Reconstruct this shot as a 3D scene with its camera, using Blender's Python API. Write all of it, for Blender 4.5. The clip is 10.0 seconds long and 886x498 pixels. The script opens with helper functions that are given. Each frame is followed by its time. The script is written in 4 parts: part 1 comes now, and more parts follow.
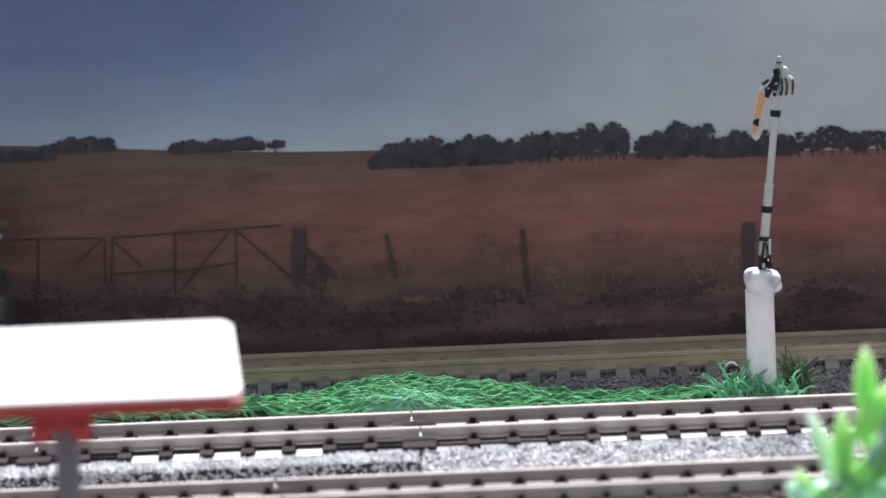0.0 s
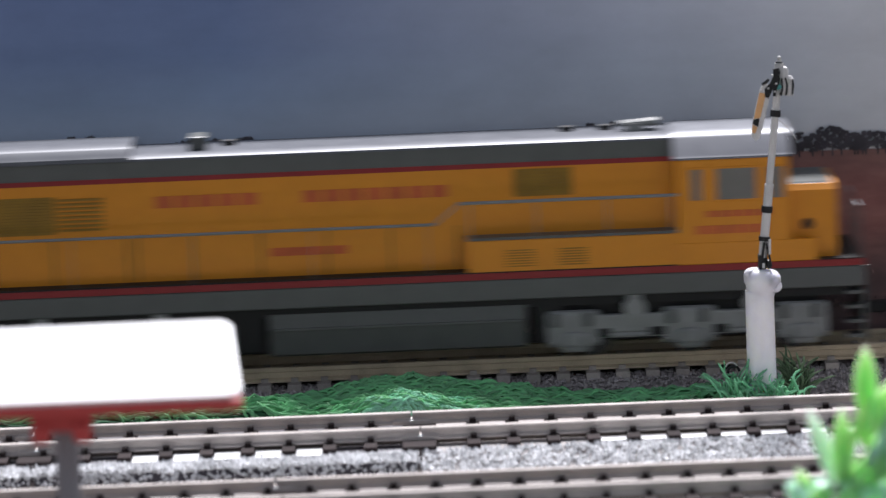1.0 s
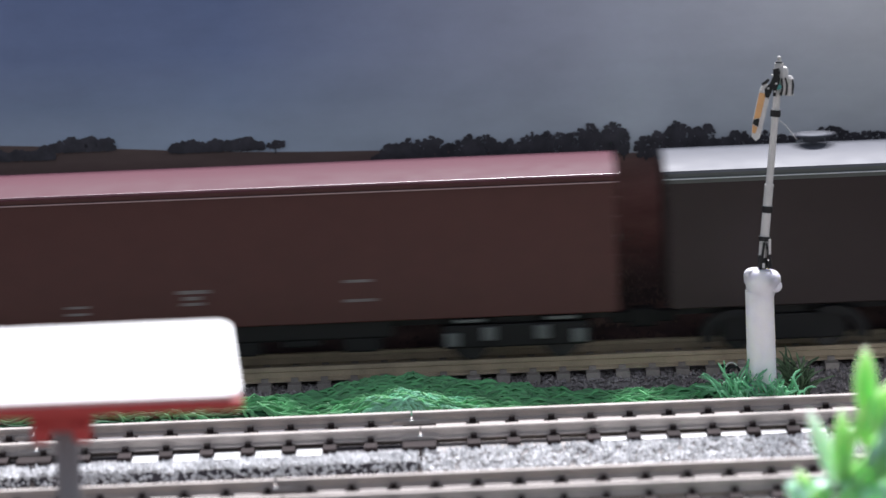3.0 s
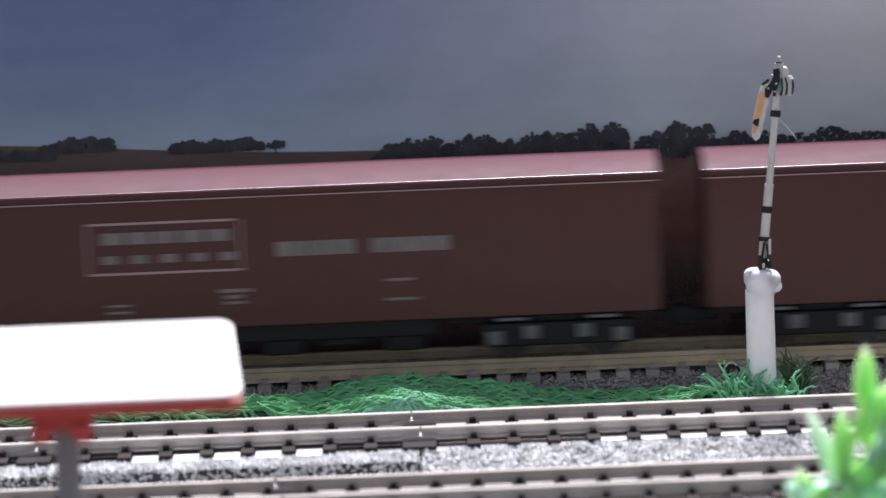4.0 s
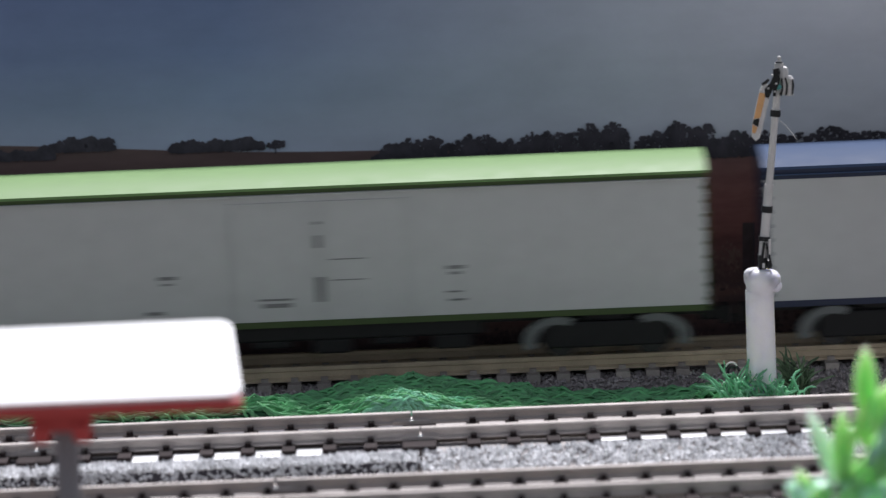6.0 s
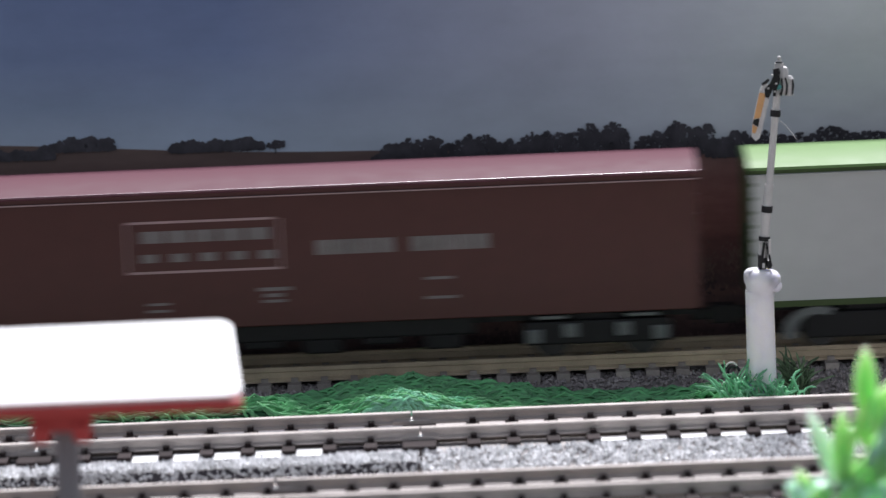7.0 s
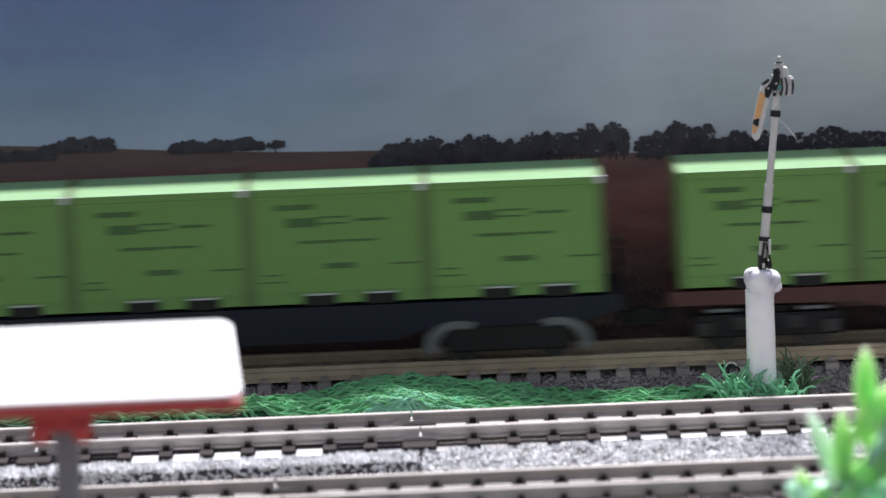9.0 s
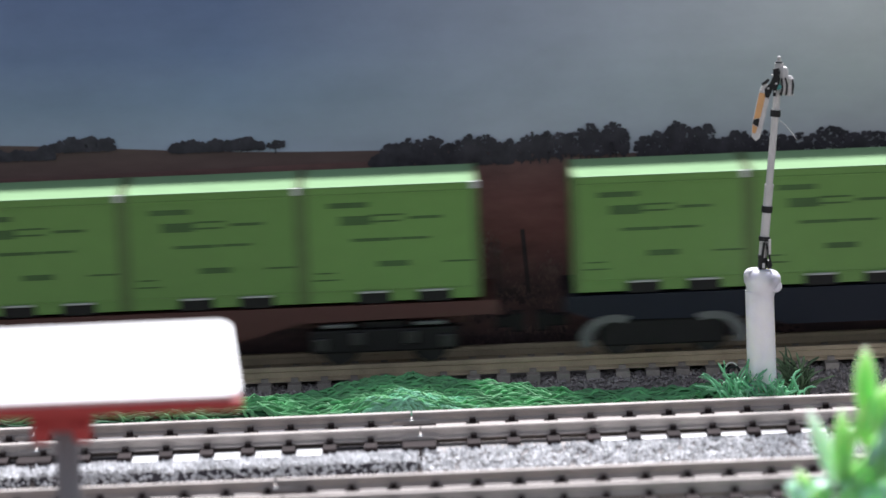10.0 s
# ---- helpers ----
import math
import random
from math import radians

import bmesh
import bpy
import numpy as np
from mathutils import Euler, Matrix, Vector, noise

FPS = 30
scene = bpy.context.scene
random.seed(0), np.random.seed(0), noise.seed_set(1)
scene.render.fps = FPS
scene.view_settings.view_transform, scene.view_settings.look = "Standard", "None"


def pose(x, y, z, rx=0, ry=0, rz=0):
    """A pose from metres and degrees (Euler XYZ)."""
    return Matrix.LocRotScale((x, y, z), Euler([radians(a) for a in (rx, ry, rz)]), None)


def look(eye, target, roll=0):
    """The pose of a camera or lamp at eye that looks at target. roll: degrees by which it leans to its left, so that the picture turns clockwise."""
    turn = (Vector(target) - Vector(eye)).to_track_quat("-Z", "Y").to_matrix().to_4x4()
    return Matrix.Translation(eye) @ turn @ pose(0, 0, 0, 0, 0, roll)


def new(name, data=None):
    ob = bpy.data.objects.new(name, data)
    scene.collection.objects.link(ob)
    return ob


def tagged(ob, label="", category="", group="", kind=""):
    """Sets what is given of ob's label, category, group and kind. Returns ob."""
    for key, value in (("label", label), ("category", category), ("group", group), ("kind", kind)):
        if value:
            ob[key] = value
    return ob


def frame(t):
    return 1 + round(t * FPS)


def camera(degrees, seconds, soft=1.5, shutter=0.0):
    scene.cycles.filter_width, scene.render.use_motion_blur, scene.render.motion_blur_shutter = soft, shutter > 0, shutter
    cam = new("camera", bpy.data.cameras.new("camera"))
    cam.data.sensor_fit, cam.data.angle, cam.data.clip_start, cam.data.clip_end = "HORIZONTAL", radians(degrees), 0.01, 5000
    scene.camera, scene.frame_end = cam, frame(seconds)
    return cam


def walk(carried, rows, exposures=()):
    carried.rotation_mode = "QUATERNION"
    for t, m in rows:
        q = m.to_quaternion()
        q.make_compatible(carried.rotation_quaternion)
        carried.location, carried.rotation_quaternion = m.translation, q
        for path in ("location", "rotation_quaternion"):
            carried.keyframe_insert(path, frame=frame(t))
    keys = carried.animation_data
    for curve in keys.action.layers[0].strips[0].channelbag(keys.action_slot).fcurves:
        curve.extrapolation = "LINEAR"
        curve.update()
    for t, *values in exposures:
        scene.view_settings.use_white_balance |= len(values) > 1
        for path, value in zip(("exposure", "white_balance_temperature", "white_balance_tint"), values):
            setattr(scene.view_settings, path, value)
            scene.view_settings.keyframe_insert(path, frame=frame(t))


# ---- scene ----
import functools

MM = 0.001
cam = camera(11.02, 10.0, soft=1.35, shutter=0.5)
EYE = (0.0, -0.650, 0.137)
AIM = (0.0, 0.0, 0.137 - 0.650 * math.tan(radians(10.0)))
walk(cam, [(0.0, look(EYE, AIM, -2.35)), (10.0, look(EYE, AIM, -2.35))],
     exposures=[(t, e + 0.15, 6170, 13) for t, e in ((0.0, 0.6), (0.5, 0.45), (1.0, 0.45), (1.5, 0.45), (2.5, 0.57), (4.0, 0.63), (4.5, 0.66), (5.0, 0.41), (5.5, 0.15), (7.0, 0.42), (7.5, 0.54), (8.0, 0.56), (10.0, 0.56))])
cam.data.dof.use_dof = True
cam.data.dof.focus_distance = 0.648
cam.data.dof.aperture_fstop = 28.0

# ---- light: daylight from behind and above the backdrop, soft room light all round ----
SUN_UP = 55.5
world = bpy.data.worlds.new("daylight")
scene.world = world
world.use_nodes = True
wn, wl = world.node_tree.nodes, world.node_tree.links
sky = wn.new("ShaderNodeTexSky")
sky.sky_type = "NISHITA"
sky.sun_disc = False
sky.sun_elevation = radians(SUN_UP)
sky.sun_rotation = 0.0
grey = wn.new("ShaderNodeHueSaturation")
grey.inputs["Saturation"].default_value = 0.35
wl.new(sky.outputs["Color"], grey.inputs["Color"])
wl.new(grey.outputs["Color"], wn["Background"].inputs["Color"])
wn["Background"].inputs["Strength"].default_value = 0.075
sun_data = bpy.data.lights.new("sun", "SUN")
sun_data.energy = 5.0
sun_data.angle = radians(8.0)
sun_data.color = (1.0, 0.97, 0.95)
sun = new("sun", sun_data)
sun.matrix_world = look((0.05, math.cos(radians(SUN_UP)), math.sin(radians(SUN_UP))), (0, 0, 0))


# ---- materials ----
def material(name, base, rough=0.5, metal=0.0, vary=0.15, scale=400.0, bump=0.1, fine=4000.0, coat=0.0, per_object=0.0, per_island=0.0, spec=0.3, through_light=0.0, depth=0.002):
    m = bpy.data.materials.new(name)
    m.use_nodes = True
    n, l = m.node_tree.nodes, m.node_tree.links
    b = n["Principled BSDF"]
    b.inputs["Metallic"].default_value = metal
    b.inputs["Coat Weight"].default_value = coat
    b.inputs["Coat Roughness"].default_value = 0.45
    b.inputs["Specular IOR Level"].default_value = spec
    if through_light:
        b.inputs["Subsurface Weight"].default_value = through_light
        b.inputs["Subsurface Radius"].default_value = (depth, depth, depth * 0.7)
        b.inputs["Subsurface Scale"].default_value = 1.0
    co = n.new("ShaderNodeTexCoord")
    big, small = n.new("ShaderNodeTexNoise"), n.new("ShaderNodeTexNoise")
    for node, s, d in ((big, scale, 5.0), (small, fine, 3.0)):
        node.inputs["Scale"].default_value = s
        node.inputs["Detail"].default_value = d
        l.new(co.outputs["Object"], node.inputs["Vector"])
    add = n.new("ShaderNodeMath")
    add.operation = "MULTIPLY_ADD"
    l.new(big.outputs["Fac"], add.inputs[0])
    add.inputs[1].default_value = 0.7
    half = n.new("ShaderNodeMath")
    half.operation = "MULTIPLY"
    l.new(small.outputs["Fac"], half.inputs[0])
    half.inputs[1].default_value = 0.3
    l.new(half.outputs[0], add.inputs[2])
    ramp = n.new("ShaderNodeMapRange")
    ramp.inputs["From Min"].default_value, ramp.inputs["From Max"].default_value = 0.3, 0.7
    ramp.inputs["To Min"].default_value, ramp.inputs["To Max"].default_value = 1 - vary, 1 + vary
    l.new(add.outputs[0], ramp.inputs["Value"])
    value = ramp.outputs["Result"]
    for amount, kind, output in ((per_object, "ShaderNodeObjectInfo", "Random"), (per_island, "ShaderNodeNewGeometry", "Random Per Island")):
        if amount:
            info, mr, mul = n.new(kind), n.new("ShaderNodeMapRange"), n.new("ShaderNodeMath")
            mr.inputs["To Min"].default_value, mr.inputs["To Max"].default_value = 1 - amount, 1 + amount
            mul.operation = "MULTIPLY"
            l.new(info.outputs[output], mr.inputs["Value"])
            l.new(mr.outputs["Result"], mul.inputs[0])
            l.new(value, mul.inputs[1])
            value = mul.outputs[0]
    scaled = n.new("ShaderNodeVectorMath")
    scaled.operation = "SCALE"
    scaled.inputs[0].default_value = base
    l.new(value, scaled.inputs["Scale"])
    l.new(scaled.outputs[0], b.inputs["Base Color"])
    rr = n.new("ShaderNodeMapRange")
    rr.inputs["To Min"].default_value, rr.inputs["To Max"].default_value = max(0.03, rough - 0.1), min(1, rough + 0.1)
    l.new(big.outputs["Fac"], rr.inputs["Value"])
    l.new(rr.outputs["Result"], b.inputs["Roughness"])
    if bump:
        bp = n.new("ShaderNodeBump")
        bp.inputs["Strength"].default_value = bump
        bp.inputs["Distance"].default_value = 0.0002
        l.new(small.outputs["Fac"], bp.inputs["Height"])
        l.new(bp.outputs["Normal"], b.inputs["Normal"])
    return m


def print_material(name, stops, across=None, vary=0.1, scale=120.0, stretch=1.0, tint=None, rough=0.75):
    """Printed card: colours by height over the panel, lighter or darker across its width, mottled."""
    m = bpy.data.materials.new(name)
    m.use_nodes = True
    n, l = m.node_tree.nodes, m.node_tree.links
    b = n["Principled BSDF"]
    b.inputs["Roughness"].default_value = rough
    b.inputs["Specular IOR Level"].default_value = 0.25
    co, sep = n.new("ShaderNodeTexCoord"), n.new("ShaderNodeSeparateXYZ")
    l.new(co.outputs["Object"], sep.inputs[0])
    nz = n.new("ShaderNodeTexNoise")
    mp = n.new("ShaderNodeMapping")
    mp.inputs["Scale"].default_value = (1.0, 1.0, stretch)
    l.new(co.outputs["Object"], mp.inputs["Vector"])
    l.new(mp.outputs[0], nz.inputs["Vector"])
    nz.inputs["Scale"].default_value, nz.inputs["Detail"].default_value = scale, 8.0
    nz.inputs["Roughness"].default_value = 0.65
    mr = n.new("ShaderNodeMapRange")
    mr.inputs["From Min"].default_value, mr.inputs["From Max"].default_value = stops[0][0] * MM, stops[-1][0] * MM
    l.new(sep.outputs["Z"], mr.inputs["Value"])
    wob = n.new("ShaderNodeMath")
    wob.operation = "MULTIPLY_ADD"
    l.new(nz.outputs["Fac"], wob.inputs[0])
    wob.inputs[1].default_value = 0.12 if tint else 0.02
    l.new(mr.outputs["Result"], wob.inputs[2])
    cr = n.new("ShaderNodeValToRGB")
    span = stops[-1][0] - stops[0][0]
    while len(cr.color_ramp.elements) < len(stops):
        cr.color_ramp.elements.new(0.5)
    for e, (z, c) in zip(cr.color_ramp.elements, stops):
        e.position = (z - stops[0][0]) / span
        e.color = (*c, 1)
    l.new(wob.outputs[0], cr.inputs["Fac"])
    colour = cr.outputs["Color"]
    if across:
        mr2 = n.new("ShaderNodeMapRange")
        mr2.inputs["From Min"].default_value, mr2.inputs["From Max"].default_value = across[0] * MM, across[1] * MM
        l.new(sep.outputs["X"], mr2.inputs["Value"])
        mr2.inputs["To Max"].default_value = across[3] if len(across) > 3 else 1.0
        mix = n.new("ShaderNodeMix")
        mix.data_type = "RGBA"
        l.new(mr2.outputs["Result"], mix.inputs["Factor"])
        l.new(colour, mix.inputs["A"])
        mix.inputs["B"].default_value = (*across[2], 1)
        colour = mix.outputs["Result"]
    if tint:
        nz2 = n.new("ShaderNodeTexNoise")
        nz2.inputs["Scale"].default_value, nz2.inputs["Detail"].default_value = 330.0, 8.0
        mp2 = n.new("ShaderNodeMapping")
        mp2.inputs["Scale"].default_value = (0.35, 1.0, 1.0)
        l.new(co.outputs["Object"], mp2.inputs["Vector"])
        l.new(mp2.outputs[0], nz2.inputs["Vector"])
        k = n.new("ShaderNodeMapRange")
        k.inputs["From Min"].default_value, k.inputs["From Max"].default_value = 0.45, 0.75
        k.inputs["To Max"].default_value = tint[1]
        l.new(nz2.outputs["Fac"], k.inputs["Value"])
        mix = n.new("ShaderNodeMix")
        mix.data_type = "RGBA"
        l.new(k.outputs["Result"], mix.inputs["Factor"])
        l.new(colour, mix.inputs["A"])
        mix.inputs["B"].default_value = (*tint[0], 1)
        colour = mix.outputs["Result"]
    v = n.new("ShaderNodeMapRange")
    v.inputs["From Min"].default_value, v.inputs["From Max"].default_value = 0.25, 0.75
    v.inputs["To Min"].default_value, v.inputs["To Max"].default_value = 1 - vary, 1 + vary
    l.new(nz.outputs["Fac"], v.inputs["Value"])
    sc = n.new("ShaderNodeVectorMath")
    sc.operation = "SCALE"
    l.new(colour, sc.inputs[0])
    l.new(v.outputs["Result"], sc.inputs["Scale"])
    l.new(sc.outputs[0], b.inputs["Base Color"])
    return m


M_BOARD = material("painted_board", (0.10, 0.09, 0.08), 0.8, vary=0.3)
M_SKY = print_material("printed_sky", [(33, (0.58, 0.66, 0.76)), (37, (0.47, 0.55, 0.67)), (43, (0.31, 0.39, 0.54)), (50, (0.215, 0.285, 0.46)), (64, (0.165, 0.225, 0.41))],
                       across=(-30, 75, (0.74, 0.735, 0.735), 0.93), vary=0.2, scale=22.0, stretch=2.2)
M_FIELD = print_material("printed_field", [(3, (0.112, 0.076, 0.076)), (9, (0.128, 0.086, 0.083)), (14, (0.150, 0.094, 0.088)), (18, (0.21, 0.110, 0.100)), (22, (0.31, 0.130, 0.112)),
                                           (28, (0.31, 0.135, 0.118)), (33, (0.22, 0.120, 0.105))], across=(15, -85, (0.105, 0.080, 0.084), 0.62), vary=0.36, scale=70.0, stretch=3.5, tint=((0.44, 0.22, 0.185), 0.34))
M_HILL = print_material("printed_hill", [(30, (0.19, 0.120, 0.105)), (37, (0.165, 0.118, 0.105))], vary=0.2, scale=80, stretch=5)
M_TREES = print_material("printed_trees", [(30, (0.056, 0.050, 0.056)), (38, (0.076, 0.071, 0.082))], vary=0.55, scale=420)
M_FENCE = print_material("printed_fence", [(8, (0.082, 0.060, 0.061)), (24, (0.100, 0.072, 0.072))], vary=0.3, scale=500)
M_SHRUB = print_material("printed_shrubs", [(3, (0.088, 0.062, 0.063)), (20, (0.112, 0.075, 0.073))], vary=0.4, scale=600)
M_PALEGRASS = print_material("printed_dry_grass", [(4, (0.225, 0.145, 0.128)), (20, (0.265, 0.162, 0.140))], vary=0.5, scale=700)
M_RAIL_A = material("weathered_rail", (0.50, 0.41, 0.285), 0.5, metal=0.1, vary=0.2, scale=300)
M_RAIL_B = material("grey_rail", (0.47, 0.425, 0.40), 0.45, metal=0.2, vary=0.15, scale=300)
M_TIE_A = material("grey_brown_tie", (0.36, 0.32, 0.285), 0.6, vary=0.25, per_object=0.2)
M_TIE_B = material("dark_brown_tie", (0.032, 0.024, 0.024), 0.6, spec=0.06, vary=0.25, per_object=0.25)
M_BALLAST_A = material("grey_ballast", (0.36, 0.325, 0.315), 0.9, vary=0.3, per_island=0.2, spec=0.15)
M_BALLAST_B = material("moulded_ballast", (0.34, 0.31, 0.30), 0.6, vary=0.3, scale=1500, bump=0.5, fine=5000)
M_GRAINS_B = material("speckled_ballast", (0.74, 0.74, 0.745), 0.6, vary=0.3, per_island=0.2, spec=0.12)
M_BED_TAN = material("tan_roadbed_top", (0.21, 0.17, 0.145), 0.6, vary=0.35, scale=250)
# left roadbed: colour darkened for the shade on its steep slope
M_BED_SHADE = material("dark_shaded_roadbed", (0.062, 0.056, 0.066), 0.6, vary=0.5, scale=900, bump=0.5)
M_WHITE_SHINE = material("white_shine", (0.80, 0.80, 0.80), 0.3, vary=0.06)
M_GRASS = material("green_yarn_grass", (0.088, 0.35, 0.125), 0.45, spec=0.9, vary=0.2, per_island=0.35)
M_SUNLIT_YARN = material("sunlit_pale_yarn", (0.27, 0.62, 0.40), 0.5, vary=0.2, per_island=0.3, spec=0.5)
M_TUFT = material("green_paper_grass", (0.17, 0.46, 0.25), 0.45, spec=0.4, vary=0.3, per_island=0.4)
M_GRASS_SHADE = material("dark_green_gap_shade", (0.02, 0.09, 0.04), 0.8, vary=0.3)
M_DRIED = material("dried_brown_tuft", (0.10, 0.15, 0.085), 0.8, vary=0.3, per_island=0.4)
M_TUBE = material("translucent_white_plastic", (0.90, 0.87, 0.90), 0.35, vary=0.05, bump=0.05, through_light=0.5)
M_MAST = material("white_painted_mast", (0.62, 0.60, 0.58), 0.45, vary=0.1)
M_BLACK = material("black_paint", (0.015, 0.015, 0.016), 0.45, vary=0.2)
M_ORANGE = material("orange_paint", (0.72, 0.40, 0.18), 0.5, vary=0.15)
M_LENS = material("green_lens", (0.10, 0.32, 0.30), 0.2)
M_SIGN = material("white_canopy_plastic", (0.80, 0.80, 0.80), 0.4, vary=0.03, bump=0.03)
M_RED = material("red_plastic", (0.62, 0.085, 0.08), 0.4, vary=0.1, bump=0.03)
M_POST = material("grey_plastic_post", (0.27, 0.26, 0.28), 0.45, vary=0.1)
M_LEAF = material("bright_green_plastic_leaf", (0.28, 0.80, 0.23), 0.35, vary=0.15, per_object=0.15, bump=0.05, through_light=0.8, depth=0.004)
M_LEAF_PALE = material("frosted_pale_leaf", (0.40, 0.92, 0.52), 0.3, vary=0.1, per_object=0.05, bump=0.05, through_light=0.8, depth=0.005)
M_YELLOW = material("armour_yellow_paint", (0.58, 0.22, 0.012), 0.4, vary=0.06, bump=0.03)
M_YELLOW_DARK = material("dark_yellow_details", (0.24, 0.135, 0.015), 0.55, vary=0.2)
M_GREY = material("harbour_grey_paint", (0.092, 0.097, 0.092), 0.4, vary=0.1, bump=0.03)
M_ROOF_SILVER = material("silver_grey_roof", (0.118, 0.123, 0.142), 0.5, metal=0.03, spec=0.08, vary=0.08, bump=0.03)
M_LOCO_ROOF = material("grey_roof_paint", (0.11, 0.115, 0.13), 0.42, spec=0.15, metal=0.08, vary=0.08, bump=0.03)
M_CAB_ROOF = material("pale_silver_roof", (0.155, 0.16, 0.18), 0.42, metal=0.1, vary=0.06, bump=0.02)
M_TRUCK = material("light_grey_truck", (0.235, 0.24, 0.23), 0.5, vary=0.15)
M_LOCO_RED = material("red_stripe", (0.22, 0.018, 0.019), 0.45, vary=0.1)
M_GLASS_DARK = material("smoked_window", (0.16, 0.15, 0.14), 0.15, vary=0.1)
M_BROWN_DARK = material("dark_brown_paint", (0.027, 0.0165, 0.0165), 0.4, vary=0.1, bump=0.03)
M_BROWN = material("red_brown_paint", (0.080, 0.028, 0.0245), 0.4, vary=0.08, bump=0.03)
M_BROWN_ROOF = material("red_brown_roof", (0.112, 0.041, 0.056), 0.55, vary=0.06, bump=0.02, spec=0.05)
M_EAVE_HIGHLIGHT = material("highlight_red_brown_eave", (0.16, 0.07, 0.09), 0.25, spec=0.5, vary=0.05, bump=0.0)
M_GUTTER = material("pale_pink_gutter", (0.40, 0.27, 0.27), 0.5, vary=0.1)
M_WHITE = material("off_white_paint", (0.49, 0.495, 0.48), 0.45, vary=0.05, bump=0.03)
M_BLUE_ROOF = material("blue_roof_paint", (0.055, 0.083, 0.152), 0.55, spec=0.04, vary=0.06, bump=0.02)
M_BLUE_BAND = material("dark_blue_band", (0.02, 0.028, 0.06), 0.4, vary=0.1)
M_GREEN_ROOF = material("green_roof_paint", (0.17, 0.28, 0.11), 0.5, spec=0.08, vary=0.06, bump=0.02)
M_GREEN_DARK = material("dark_green_paint", (0.045, 0.075, 0.02), 0.4, vary=0.1)
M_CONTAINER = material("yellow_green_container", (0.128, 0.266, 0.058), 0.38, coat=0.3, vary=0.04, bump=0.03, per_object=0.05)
M_CONT_SHEEN = material("container_roof_sky_sheen", (0.21, 0.36, 0.175), 0.5, vary=0.06, spec=0.1)
M_CONT_POST = material("dull_green_post", (0.105, 0.175, 0.055), 0.5, vary=0.1)
M_PRINT_DARK = material("dark_print", (0.062, 0.125, 0.04), 0.6, vary=0.2)
M_PRINT_GREY = material("grey_print", (0.20, 0.20, 0.195), 0.6, vary=0.2)
M_PRINT_WHITE = material("white_print", (0.20, 0.178, 0.175), 0.6, vary=0.2)
M_PRINT_RED = material("red_print", (0.46, 0.10, 0.03), 0.6, vary=0.2)
M_UNDER = material("black_underframe", (0.011, 0.011, 0.011), 0.6, vary=0.3)
M_BOX = material("grey_axle_box", (0.14, 0.15, 0.145), 0.5, vary=0.2)
M_WHEEL = material("dark_wheel", (0.05, 0.05, 0.05), 0.4, metal=0.6, vary=0.2)
M_WAGON_BLUE = material("slate_blue_paint", (0.010, 0.014, 0.024), 0.5, spec=0.2, vary=0.1)
M_RAILING = material("grey_handrail", (0.20, 0.21, 0.22), 0.4, metal=0.2)
M_CHROME = material("pale_rail_and_gutter", (0.50, 0.52, 0.54), 0.35, metal=0.2)


# ---- shape helpers, all in millimetres ----
def box(bm, x0, x1, y0, y1, z0, z1, bevel=0.0):
    r = bmesh.ops.create_cube(bm, size=1.0)
    for v in r["verts"]:
        v.co = Vector(((x0 + x1) / 2 + v.co.x * (x1 - x0), (y0 + y1) / 2 + v.co.y * (y1 - y0), (z0 + z1) / 2 + v.co.z * (z1 - z0)))
    if bevel:
        edges = list({e for v in r["verts"] for e in v.link_edges})
        bmesh.ops.bevel(bm, geom=edges, offset=bevel, segments=2, affect="EDGES", profile=0.5)
    return bm


def prism(bm, profile, x0, x1):
    """A closed outline of (y, z), drawn out along x."""
    a = [bm.verts.new((x0, y, z)) for y, z in profile]
    b = [bm.verts.new((x1, y, z)) for y, z in profile]
    k = len(profile)
    for i in range(k):
        bm.faces.new((a[i], a[(i + 1) % k], b[(i + 1) % k], b[i]))
    bm.faces.new(list(reversed(a)))
    bm.faces.new(b)
    return bm


def plate(bm, outline, y0, y1):
    """A closed outline of (x, z), drawn out along y."""
    a = [bm.verts.new((x, y0, z)) for x, z in outline]
    b = [bm.verts.new((x, y1, z)) for x, z in outline]
    k = len(outline)
    for i in range(k):
        bm.faces.new((a[(i + 1) % k], a[i], b[i], b[(i + 1) % k]))
    bm.faces.new(a)
    bm.faces.new(list(reversed(b)))
    return bm


def rod(bm, p, q, r, seg=10, r2=None):
    p, q = Vector(p), Vector(q)
    d = q - p
    m = Matrix.Translation((p + q) / 2) @ d.to_track_quat("Z", "Y").to_matrix().to_4x4()
    bmesh.ops.create_cone(bm, cap_ends=True, segments=seg, radius1=r, radius2=r if r2 is None else r2, depth=d.length, matrix=m)
    return bm


def lathe(bm, rings, seg=24):
    """Rings of (radius, z) turned round the z axis, closed at both ends."""
    loops = [[bm.verts.new((r * math.cos(2 * math.pi * i / seg), r * math.sin(2 * math.pi * i / seg), z)) for i in range(seg)] for r, z in rings]
    for a, b in zip(loops, loops[1:]):
        for i in range(seg):
            bm.faces.new((a[i], a[(i + 1) % seg], b[(i + 1) % seg], b[i]))
    bm.faces.new(list(reversed(loops[0])))
    bm.faces.new(loops[-1])
    return bm


